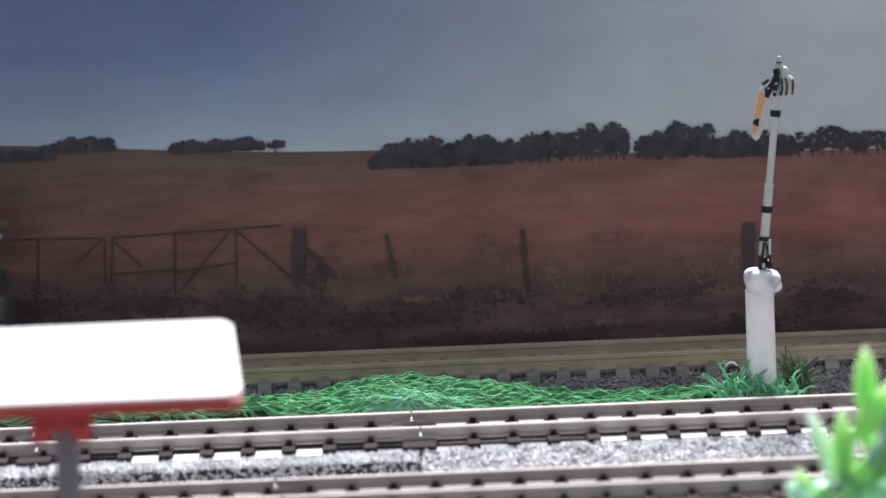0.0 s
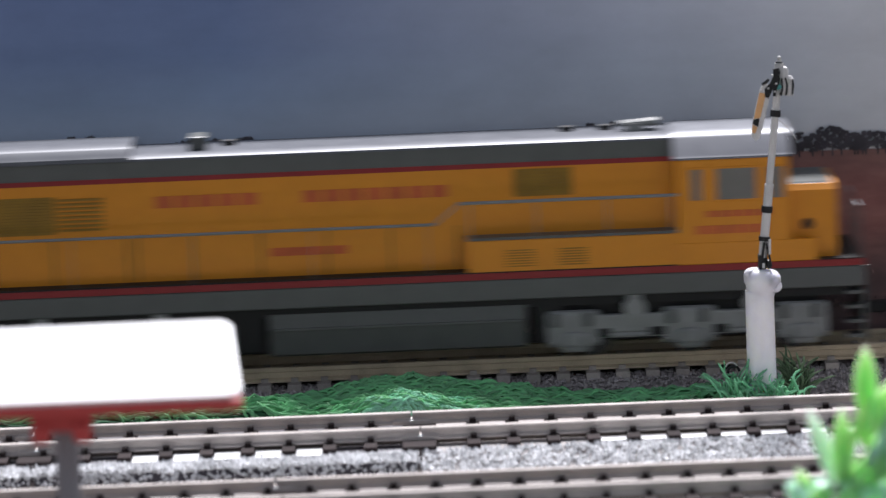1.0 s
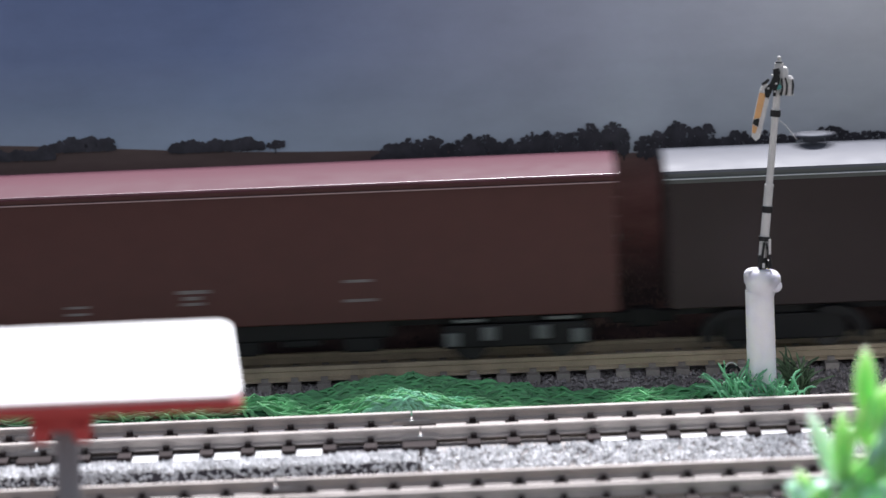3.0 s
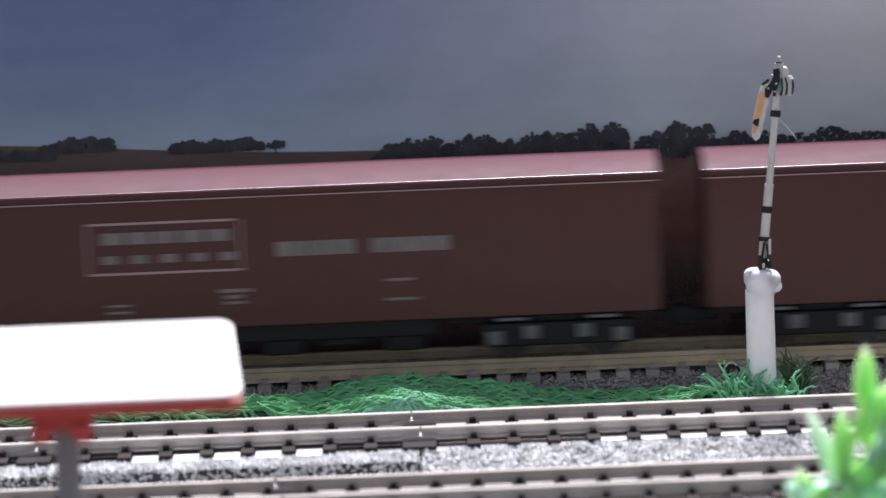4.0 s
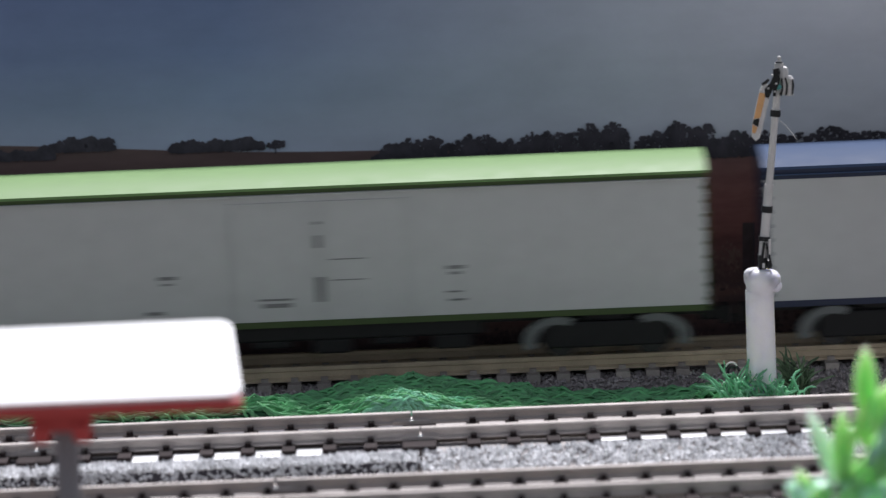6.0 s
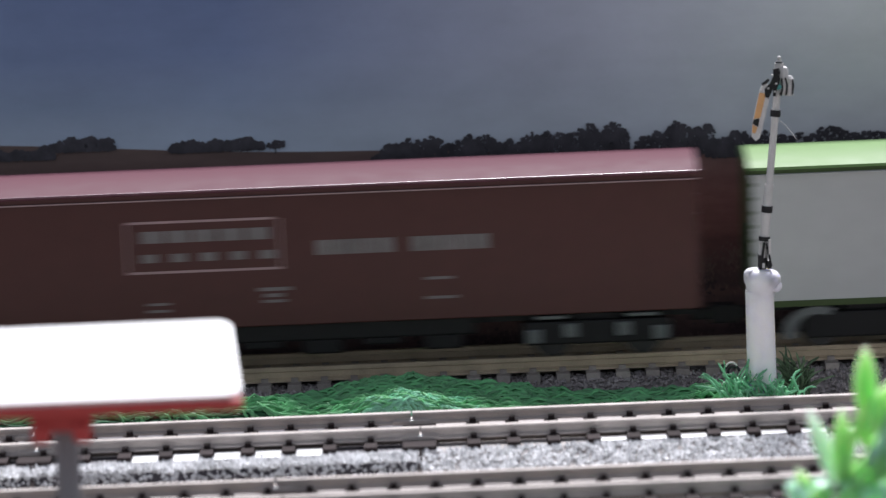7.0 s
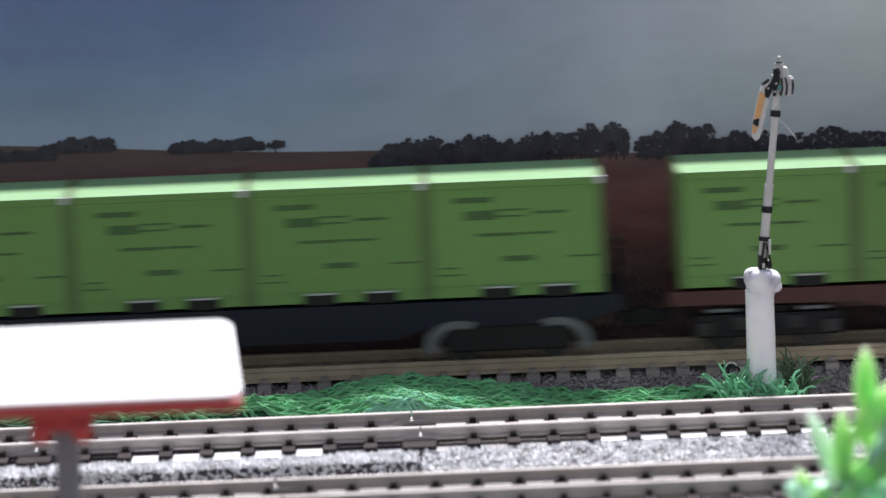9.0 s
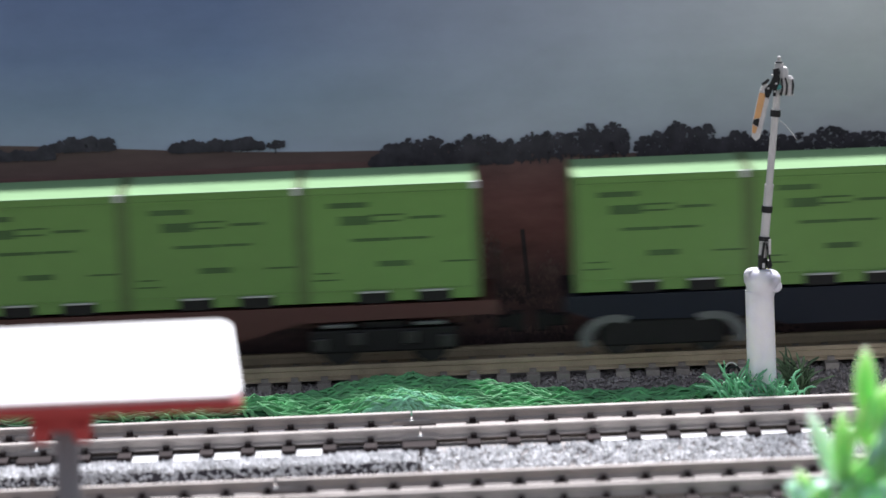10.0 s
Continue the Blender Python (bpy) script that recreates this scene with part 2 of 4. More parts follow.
def mesh_of(name, bm, mat, smooth=False):
    bmesh.ops.recalc_face_normals(bm, faces=bm.faces)
    bmesh.ops.scale(bm, vec=(MM, MM, MM), verts=bm.verts)
    me = bpy.data.meshes.new(name)
    bm.to_mesh(me)
    bm.free()
    me.materials.append(mat)
    if smooth:
        me.polygons.foreach_set("use_smooth", [True] * len(me.polygons))
        me.set_sharp_from_angle(angle=radians(40))
    return me


def part(name, bm, mat, parent, label="", smooth=False, kind=""):
    ob = new(name, mesh_of(name, bm, mat, smooth))
    ob.parent = parent
    return tagged(ob, label, kind=kind)


def thing(name, label, category, group="", kind="", at=(0, 0, 0)):
    ob = new(name)
    ob.empty_display_size = 0.005
    ob.location = Vector(at) * MM
    return tagged(ob, label, category, group, kind)


def B():
    return bmesh.new()


RAIL_TOP = 7.0

# ---- ground ----
bm = B()
box(bm, -1500, 1500, -800, 200, -18, 0, 1.0)
ground = tagged(new("ground", mesh_of("ground", bm, M_BOARD)), "dull grey-brown painted layout baseboard", "baseboard", kind="structure")


# ---- backdrop: a printed card standing behind the far track ----
BACK_Y = 18.0
backdrop = thing("backdrop", "printed landscape card with a dark cloudy sky over a red field", "backdrop", kind="structure", at=(0, BACK_Y, 0))
bm = B()
box(bm, -1300, 1300, 0, 1.5, 0, 59.4)
part("sky_panel", bm, M_SKY, backdrop)


def outline_band(xs, top, low):
    return [(x, top(x)) for x in xs] + [(xs[-1], low), (xs[0], low)]


def step(n):
    return -0.12 * n


xs = [-1300 + 5 * i for i in range(521)]
bm = plate(B(), outline_band(xs, lambda x: 35.9 - 0.034 * (x + 50) + 0.9 * math.exp(-((x + 62) / 30) ** 2) + 0.5 * math.sin(x * 0.05) - max(0.0, min(1.3, 0.05 * (x + 6))) if abs(x) < 90 else 33 + math.sin(x * 0.02), 1.0), step(1), 0)
part("far_hill", bm, M_HILL, backdrop)
bm = plate(B(), outline_band(xs, lambda x: 32.6 + 0.3 * math.sin(x * 0.03 + 1) - max(0.0, min(1.1, 0.045 * (x + 12))), 0.5), step(2), 0)
part("red_field", bm, M_FIELD, backdrop)


def printed_tree_row(x0, x1, z0, h, n, r0, r1, y, rng, trunk=0.0):
    """Rounded crowns side by side, each of many small ragged discs, over thin trunks."""
    bm = B()
    x, crowns = x0 + 0.6, []
    while x < x1 - 0.4:
        edge = min(1.0, 0.5 + min(x - x0, x1 - x) / max(0.8, 0.25 * (x1 - x0)))
        crowns.append((x, rng.uniform(0.9, 1.7) * min(1.0, h / 3.0 + 0.3), h * edge * rng.uniform(0.74, 1.1)))
        x += rng.uniform(0.8, 2.0)
    crowns = crowns or [((x0 + x1) / 2, (x1 - x0) / 2, h)]
    for i in range(n):
        cx, w, top = rng.choice(crowns)
        a, d = rng.uniform(0, 6.2832), math.sqrt(rng.random())
        low = trunk * top
        px, pz = cx + w * d * math.cos(a), z0 + (top + low) / 2 + (top - low) / 2 * d * math.sin(a)
        r = rng.uniform(r0, r1)
        pz = max(pz, z0 + 0.7 * r - 0.1)
        yy = y - rng.uniform(0.001, 0.03)
        bm.faces.new([bm.verts.new((px + r * rng.uniform(0.6, 1.15) * math.cos(0.9 * k), yy, pz + 0.8 * r * rng.uniform(0.6, 1.15) * math.sin(0.9 * k))) for k in range(7)])
    for cx, w, top in crowns:
        yy = y - rng.uniform(0.001, 0.03)
        bm.faces.new([bm.verts.new(p) for p in ((cx - 0.12, yy, z0 - 0.15), (cx + 0.12, yy, z0 - 0.15), (cx + 0.08, yy, z0 + top * 0.6), (cx - 0.08, yy, z0 + top * 0.6))])
        if not trunk:
            for k in range(14):
                px, yy, r = cx + rng.uniform(-w, w), y - rng.uniform(0.001, 0.03), rng.uniform(r0, r1)
                bm.faces.new([bm.verts.new((px + r * math.cos(0.9 * m), yy, z0 + 0.8 * r + 0.25 * top * (k % 3) / 2 + r * math.sin(0.9 * m))) for m in range(7)])
    return bm


rng = random.Random(4)
TREES = [(-72, -57, 35.0, 1.6, 260, 0.25, 0.6, 0.0), (-57.5, -47, 36.0, 1.9, 300, 0.25, 0.55, 0.0), (-39, -25, 35.2, 1.7, 340, 0.25, 0.5, 0.0),
         (-24.6, -23.0, 34.7, 1.7, 40, 0.2, 0.35, 0.35),
         (-9.5, 10.5, 31.6, 4.2, 1300, 0.15, 0.45, 0.0), (9.8, 19, 31.6, 4.4, 520, 0.15, 0.4, 0.08), (18.8, 28.6, 31.6, 5.4, 560, 0.15, 0.42, 0.15),
         (29.8, 41, 31.4, 5.2, 700, 0.15, 0.45, 0.04), (40, 52, 31.2, 4.0, 560, 0.15, 0.42, 0.0), (51, 63, 31.0, 4.0, 380, 0.15, 0.42, 0.2), (61, 72, 31.0, 3.2, 260, 0.15, 0.4, 0.25)]
for i, (x0, x1, z0, h, n, r0, r1, tr) in enumerate(TREES):
    part("tree_row", printed_tree_row(x0, x1, z0, h, int(n * 1.6), r0, r1, step(3), rng, tr), M_TREES, backdrop)
for x0 in (-160, -120, 85, 130):
    part("tree_row", printed_tree_row(x0, x0 + 30, 32, 3.5, 300, 0.25, 0.6, step(3), rng, 0.1), M_TREES, backdrop)

# shrubs and pale dry grass in the lower half of the print: (x, z, half width, half height, count)
def printed_shrub(x, z, w, h, n, y, rng):
    bm = B()
    for i in range(int(2.2 * n)):
        px, pz, r = x + w * rng.gauss(0, 0.55), z + h * rng.gauss(0, 0.5), rng.uniform(0.07, 0.36)
        yy = y - rng.uniform(0.001, 0.03)
        bm.faces.new([bm.verts.new((px + 1.5 * r * rng.uniform(0.3, 1.2) * math.cos(0.9 * k), yy, pz + r * rng.uniform(0.3, 1.2) * math.sin(0.9 * k))) for k in range(7)])
    return bm


SHRUBS = [(6.4, 12.0, 6.7, 1.4, 150), (29.0, 11.0, 7.5, 1.2, 150), (-2.0, 9.9, 6.2, 1.8, 120), (-26.3, 11.2, 7.1, 2.7, 200), (-44.7, 12.9, 9.2, 2.1, 160), (-59.7, 13.1, 6.2, 2.1, 120), (37.7, 12.4, 2.5, 1.7, 60), (56.6, 9.8, 5.8, 2.5, 130), (-12.1, 8.9, 5.8, 1.8, 120), (9.7, 5.6, 11.7, 1.0, 150), (-18.6, 16.1, 1.7, 2.5, 50), (45.7, 6.4, 5.8, 1.7, 90)]
for x, z, w, h, n in SHRUBS:
    part("printed_shrub", printed_shrub(x, z, w, h, n, step(4), rng), M_SHRUB, backdrop)
DRY = [(16.0, 15.2, 1.7, 1.4, 110), (37.7, 14.8, 2.9, 2.1, 160), (24.8, 7.2, 4.6, 0.7, 120), (18.9, 10.8, 2.5, 0.7, 60), (-5.8, 16.9, 2.1, 1.7, 70), (-16.4, 19.1, 1.7, 2.1, 50), (6.4, 19.0, 2.9, 2.1, 70), (43.2, 16.1, 2.5, 2.1, 70), (-3.7, 11.8, 3.3, 0.5, 60), (13.1, 6.5, 5.4, 0.6, 80), (30.6, 4.7, 6.7, 0.4, 70), (24.8, 19.9, 3.8, 0.7, 60)]
bm = B()
for cx, cz, cw, ch, n in DRY + [(15.0, 13.0, 34.0, 5.0, 500)]:
    for i in range(n * 2):
        x, z = cx + cw * rng.gauss(0, 0.5), cz + ch * rng.gauss(0, 0.5)
        w, h = rng.uniform(0.04, 0.14), rng.uniform(0.2, 0.8)
        y = step(4) - 0.035 - rng.uniform(0, 0.03)
        bm.faces.new([bm.verts.new(p) for p in ((x - w, y, z), (x + w, y, z), (x + rng.uniform(-0.5, 0.5), y, z + h))])
part("printed_dry_grass", bm, M_PALEGRASS, backdrop, kind="stuff")


def bar(bm, x0, z0, x1, z1, w, y):
    d = Vector((x1 - x0, z1 - z0)).normalized() * w / 2
    bm.faces.new([bm.verts.new((x, y, z)) for x, z in ((x0 - d.y, z0 + d.x), (x0 + d.y, z0 - d.x), (x1 + d.y, z1 - d.x), (x1 - d.y, z1 + d.x))])


for x0, z0, x1, z1, w in ((-21.4, 15.0, -21.0, 23.3, 2.0), (-7.2, 15.4, -8.3, 21.9, 0.55), (12.4, 12.2, 11.8, 21.8, 0.65), (45.0, 13.6, 45.2, 21.4, 1.8)):
    bm = B()
    bar(bm, x0, z0, x1, z1, w, step(5))
    part("fence_post", bm, M_FENCE, backdrop)
bm = B()
bar(bm, -20.4, 20.3, -16.0, 15.8, 0.8, step(5) - 0.03)
part("fence_brace", bm, M_FENCE, backdrop)
for gate in (((-48.8, 23.0, -23.5, 23.8), (-48.6, 23.2, -49.2, 16.0), (-39.4, 23.6, -39.8, 14.0), (-30.4, 23.5, -30.6, 16.0), (-39.0, 14.6, -31.4, 23.2), (-30.2, 23.2, -22.4, 15.8),
              (-48.4, 22.5, -44.5, 18.5), (-39.6, 17.5, -30.4, 18.5), (-48.8, 17.6, -39.6, 17.8)),
             ((-66.0, 23.4, -50.0, 23.0), (-49.8, 23.0, -50.0, 16.0), (-59.5, 23.2, -60.0, 15.5), (-54.0, 19.5, -50.2, 22.8))):
    bm = B()
    for x0, z0, x1, z1 in gate:
        bar(bm, x0, z0, x1, z1, 0.27, step(5) - 0.004 * rng.random())
    part("farm_gate", bm, M_FENCE, backdrop)


# ---- tracks ----
def rail_profile(y, h):
    t, k = RAIL_TOP, h / 2.1
    half = [(0.85, t - 2.1 * k), (0.85, t - 1.8 * k), (0.25, t - 1.5 * k), (0.25, t - 0.75 * k), (0.5, t - 0.6 * k), (0.5, t - 0.1 * k), (0.4, t)]
    return [(y + a, z) for a, z in half] + [(y - a, z) for a, z in reversed(half)]


def grains(bm, n, place, r0, r1, rng):
    for i in range(n):
        x, y, z = place(rng)
        r = rng.uniform(r0, r1)
        s = [r * rng.uniform(0.6, 1.2) for _ in range(6)]
        p = [bm.verts.new(q) for q in ((x + s[0], y, z), (x, y + s[1], z), (x - s[2], y, z), (x, y - s[3], z), (x, y, z + s[4]), (x, y, z - s[5]))]
        for a, b in ((0, 1), (1, 2), (2, 3), (3, 0)):
            bm.faces.new((p[a], p[b], p[4]))
            bm.faces.new((p[b], p[a], p[5]))


def tie_mesh(w, length, top, clip, mat):
    """A tie with four rail clips: clip is their half width and height."""
    bm = B()
    box(bm, -w / 2, w / 2, -length / 2, length / 2, top - 1.6, top)
    for s in (-1, 1):
        for e in (-1, 1):
            box(bm, -clip[0], clip[0], s * 4.95 + e * 0.95 - 0.4, s * 4.95 + e * 0.95 + 0.4, top, top + clip[1])
    return mesh_of("tie", bm, mat)


def track(y, runs, tie_w, tie_len, tie_top, clip, rail_mat, tie_mat, beds, joints, label):
    """runs: (from, to, first tie, pitch) along the track; beds: (from, to, outline, material) of the roadbed."""
    t = thing("railway_track", label, "track", "parallel model tracks", at=(0, y, 0))
    for a, b, outline, mat in beds:
        part("roadbed", prism(B(), outline, a, b), mat, t)
    for s in (-1, 1):
        cuts = [-1400] + [j + s * -0.6 for j in joints] + [1400]
        for a, b in zip(cuts, cuts[1:]):
            part("rail", prism(B(), rail_profile(s * 4.95, RAIL_TOP - tie_top + 0.05), a + 0.12, b - 0.12), rail_mat, t, smooth=False)
    for j in joints:
        for s in (-1, 1):
            bm = B()
            box(bm, j - s * 0.6 - 2.6, j - s * 0.6 + 2.6, s * 4.95 - 1.0, s * 4.95 + 1.0, tie_top - 0.1, tie_top + 0.5, 0.1)
            box(bm, j - s * 0.6 - 2.2, j - s * 0.6 + 2.2, s * 4.95 - 0.5, s * 4.95 + 0.5, tie_top + 0.4, tie_top + 0.75, 0.1)
            joiner = part("rail_joiner", bm, rail_mat, t)
            part("joiner_lug", box(B(), j - s * 0.6 - 0.35, j - s * 0.6 + 0.35, s * 4.95 - 1.05, s * 4.95 - 0.6, tie_top + 0.4, tie_top + 0.62, 0.1), M_WHITE_SHINE, joiner, "shiny joiner lug")
    me = tie_mesh(tie_w, tie_len, tie_top, clip, tie_mat)
    far = B()
    for a, b, first, pitch in runs:
        for k in range(int((a - first) / pitch) - 1, int((b - first) / pitch) + 2):
            x = first + k * pitch
            if not a < x < b:
                continue
            if abs(x) < 150:
                ob = new("tie", me)
                ob.parent = t
                ob.location = (x * MM, 0, 0)
            else:
                box(far, x - tie_w / 2, x + tie_w / 2, -tie_len / 2, tie_len / 2, tie_top - 1.6, tie_top)
    part("far_ties", far, tie_mat, t, kind="stuff")
    return t


bed_a = [(-14, 0), (-9, 3.6), (9, 4.0), (13, 0)]
bed_b = [(-16.8, 0), (-10.0, 4.6), (10.0, 4.6), (14.3, 0)]
bed_steep = [(-12.5, 0), (-11.9, 3.8), (-10.0, 4.6), (10.0, 4.6), (14.3, 0)]
track_a = track(0.4, [(-1390, 1390, -0.65, 4.27)], 1.9, 16.6, 4.95, (0.5, 0.55), M_RAIL_A, M_TIE_A, [(-1400, 1400, bed_a, M_BALLAST_A)], (), "weathered olive-brown railway track on loose grey ballast")
track_b = track(-44.0, [(-1390, -7.5, -10.7, 5.47), (-1.0, 1390, 24.4, 5.33)], 1.75, 19.2, 5.45, (0.42, 0.6), M_RAIL_B, M_TIE_B,
                [(-1400, -4.2, bed_steep, M_BED_SHADE), (-4.2, 1400, bed_b, M_BALLAST_B)], (-56.0, -4.6), "pale grey sectional track with dark brown ties and moulded ballast")
track_c = track(-81.8, [(-1390, 1390, 3.2, 5.36)], 1.75, 19.2, 5.45, (0.42, 0.6), M_RAIL_B, M_TIE_B, [(-1400, 1400, bed_b, M_BALLAST_B)], (-22.0, 96.0), "pale grey sectional track running close to the camera edge")

rng = random.Random(7)
bm = B()


def place_a(r):
    x, y = r.uniform(-75, 75), r.uniform(-17.5, -4)
    return x, y, (3.8 if y > -9 else max(0.2, 3.8 - (-9 - y) * 0.45)) + r.uniform(-0.1, 0.35)


grains(bm, 12000, place_a, 0.15, 0.38, rng)
part("loose_ballast", bm, M_BALLAST_A, track_a, kind="stuff")
for t in (track_b, track_c):
    bm = B()

    def place_b(r):
        x = r.uniform(-72, 72)
        u = r.random()
        side = r.choice((-1, -1, -1, 1))
        if side < 0 and x < -4.2 and t is track_b:
            y = 9.3 + 3.1 * u
            return x, -y, (4.6 - 0.42 * max(0.0, y - 10.0) if y < 11.8 else 3.8 - 6.3 * (y - 11.9)) + r.uniform(-0.15, 0.15)
        return x, side * (9.4 + (7.2 if side < 0 else 4.6) * u + r.uniform(-0.1, 0.15)), min(4.7, 5.0 - 4.9 * u) + r.uniform(-0.1, 0.12)

    grains(bm, 15000, place_b, 0.2, 0.5, rng)
    part("ballast", bm, M_GRAINS_B, t, kind="stuff")
    part("roadbed_top", box(B(), -1400, 1400, -4.1, 4.1, 4.5, 5.15), M_BED_TAN, t, "tan roadbed between the rails")

# bare webs of the roadbed between the tie ends, their glare painted white
for x0, pitch, n, low in ((-10.7 - 5.47 - 2.735, 5.47, 5, -10.3), (19.07 + 2.665, 5.33, 9, -8.3)):
    for k in range(n):
        x = x0 - pitch * k if x0 < 0 else x0 + pitch * k
        part("roadbed_web", box(B(), x - 1.75, x + 1.75, low, -6.4, 4.3, 4.95, 0.15), M_WHITE_SHINE, track_b, "smooth web, white for the glare on it")

for t, x in ((track_b, -4.2), (track_b, -55.6), (track_c, -21.4)):
    bm = prism(B(), [(-17.1, 0.05), (-10.2, 4.95), (10.2, 4.95), (14.6, 0.05)], x - 0.35, x + 0.35)
    part("bed_joint", bm, M_TIE_B, t, "dark gap between track sections")
    bm = box(B(), x - 2.3, x + 2.3, -9.9, 9.9, 4.8, 5.4, 0.15)
    part("joint_tie", bm, M_TIE_B, t, "broad dark tie at the joint")

# ---- grass mat between the tracks ----
def mound(x, y):
    wide = 14.0 if x < -7 else 11.0
    lo = 4.1 + 3.3 * math.exp(-((x + 7) / wide) ** 2) + 1.1 * math.exp(-((x - 7) / 7) ** 2)
    lo += 4.0 * max(0.0, min(1.0, (-16 - x) / 10)) ** 1.5
    crest = -20.0 if x > -16 else max(-28.5, -20.0 + 0.8 * (x + 16))
    if y > crest:
        k = max(0.0, 1 - ((y - crest) / 5.6) ** 2) ** 0.5 * (1 - 0.024 * (-20 - crest))
    else:
        k = 1 - 0.024 * (-20 - y) - 0.5 * max(0.0, -31.5 - y)
    front = 1.2 * math.exp(-((x + 6.5) / 6.0) ** 2 - ((y + 29.5) / 2.6) ** 2)
    return max(0.1, lo * k) + front + 0.35 * math.sin(x * 0.9 + 1.3 * y) * math.sin(x * 0.31 - 0.8 * y)


def strand(bm, pts, r):
    rings = []
    for i, p in enumerate(pts):
        d = (pts[min(i + 1, len(pts) - 1)] - pts[max(i - 1, 0)]).normalized()
        u = d.cross(Vector((0, 0, 1)))
        u = u.normalized() if u.length > 1e-4 else Vector((1, 0, 0))
        v = d.cross(u)
        rr = r * (0.5 if i == len(pts) - 1 else 1)
        rings.append([bm.verts.new(p + rr * (math.cos(a) * u + math.sin(a) * v)) for a in (0.3, 1.55, 2.8, 4.05, 5.3)])
    for a, b in zip(rings, rings[1:]):
        for i in range(5):
            bm.faces.new((a[i], a[(i + 1) % 5], b[(i + 1) % 5], b[i]))
    bm.faces.new(rings[0])
    bm.faces.new(rings[-1])


rng = random.Random(11)
bm = B()
for i in range(3300):
    x = rng.choice((rng.gauss(-9, 10), rng.uniform(-75, 38), rng.uniform(-30, 38)))
    y = rng.uniform(-31.6, -15)
    if x > 38 or x < -80 or mound(x, y) < 1.2:
        continue
    ang = 0.25 * math.sin(x * 0.17 + y * 0.35) + rng.gauss(0, 0.2)
    n, step_len = 7, rng.uniform(0.55, 1.05)
    pts, px, py = [], x, y
    lift = rng.uniform(-0.2, 0.8)
    wave, turn = rng.uniform(0, 6.28), rng.uniform(0.8, 1.5)
    for k in range(n):
        pts.append(Vector((px, py, mound(px, py) + lift * (1 - abs(k - 3) / 3.5) + 0.2 * math.sin(wave + turn * k))))
        px, py = px + step_len * math.cos(ang), py - step_len * math.sin(ang) * 0.6
        ang += rng.gauss(0, 0.2)
    strand(bm, pts, rng.uniform(0.13, 0.27))
tagged(new("grass", mesh_of("grass", bm, M_GRASS)), "bright green yarn-like grass mat heaped between two tracks", "grass", kind="stuff")
# extra paler strands: the sunlit front of the heap, put into the colour
bm = B()
for i in range(520):
    x, y = rng.gauss(-6.5, 3.6), rng.uniform(-32.0, -27.8)
    ang, px, py, pts = rng.gauss(0, 0.25), x, y, []
    lift, wave = rng.uniform(0.1, 0.8), rng.uniform(0, 6.28)
    for k in range(7):
        pts.append(Vector((px, py, mound(px, py) + lift * (1 - abs(k - 3) / 3.5) + 0.15 * math.sin(wave + 1.2 * k))))
        px, py = px + 0.8 * math.cos(ang), py - 0.5 * math.sin(ang)
        ang += rng.gauss(0, 0.2)
    strand(bm, pts, rng.uniform(0.07, 0.17))
tagged(new("sunlit_grass", mesh_of("sunlit_grass", bm, M_SUNLIT_YARN)), "pale green yarn on the grass heap, sunlight put into its colour", "grass", kind="stuff")
# underlay of the mat; its dark green stands for shade between the strands
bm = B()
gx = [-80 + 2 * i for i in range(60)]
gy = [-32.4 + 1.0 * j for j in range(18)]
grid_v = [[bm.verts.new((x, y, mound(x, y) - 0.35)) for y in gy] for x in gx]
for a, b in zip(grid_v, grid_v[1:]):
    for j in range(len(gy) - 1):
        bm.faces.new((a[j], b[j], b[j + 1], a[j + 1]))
tagged(new("turf_mound", mesh_of("turf_mound", bm, M_GRASS_SHADE, True)), "turf under the grass mat, dark green for the shade between strands", "turf", kind="structure")

# ---- signal ----
signal = thing("semaphore_signal", "white plastic semaphore signal on a thick tube, arm lowered", "signal", at=(43.7, -26.0, 0))
bm = lathe(B(), [(2.05, 0.0), (2.02, 10.0), (1.98, 19.4)], 28)
bmesh.ops.translate(bm, vec=(-0.22, 0, 0), verts=bm.verts)
part("base_tube", bm, M_TUBE, signal, "translucent white plastic tube", True)
bm = lathe(B(), [(1.95, 18.6), (2.1, 19.6), (2.45, 20.2), (2.6, 20.9), (2.45, 21.6), (1.9, 22.1), (0.8, 22.3)], 28)
for cx, cy, cz, cr in ((-1.7, -0.6, 21.3, 1.0), (1.9, -0.7, 20.2, 0.9), (0.9, -1.6, 20.9, 0.8)):
    bmesh.ops.create_icosphere(bm, subdivisions=3, radius=cr, matrix=Matrix.Translation((cx, cy, cz)))
collar = part("collar", bm, M_TUBE, signal, "", True)
collar.rotation_euler = (0, radians(9), 0)
collar.location = (-3.05 * MM, 0, 0.35 * MM)


def mast_at(z):
    return 0.15 + (z - 22.0) * 0.115


bm = rod(B(), (mast_at(24), 0, 24), (mast_at(34), 0, 34), 0.62, 16)
part("lower_mast", bm, M_MAST, signal, "", True)
bm = rod(B(), (mast_at(34), 0, 34), (mast_at(49.2), 0, 49.2), 0.5, 16)
part("upper_mast", bm, M_MAST, signal, "", True)
for z, r, h in ((30.7, 0.78, 0.45), (44.0, 0.72, 0.45), (26.6, 0.8, 0.3), (34.0, 0.64, 0.15)):
    bm = rod(B(), (mast_at(z - h), 0, z - h), (mast_at(z + h), 0, z + h), r, 14)
    part("band", bm, M_BLACK if r > 0.7 else M_MAST, signal, "black band" if r > 0.7 else "")
bm = B()
rod(bm, (mast_at(22.2), 0, 22.0), (mast_at(26.4), 0, 26.4), 0.62, 12)
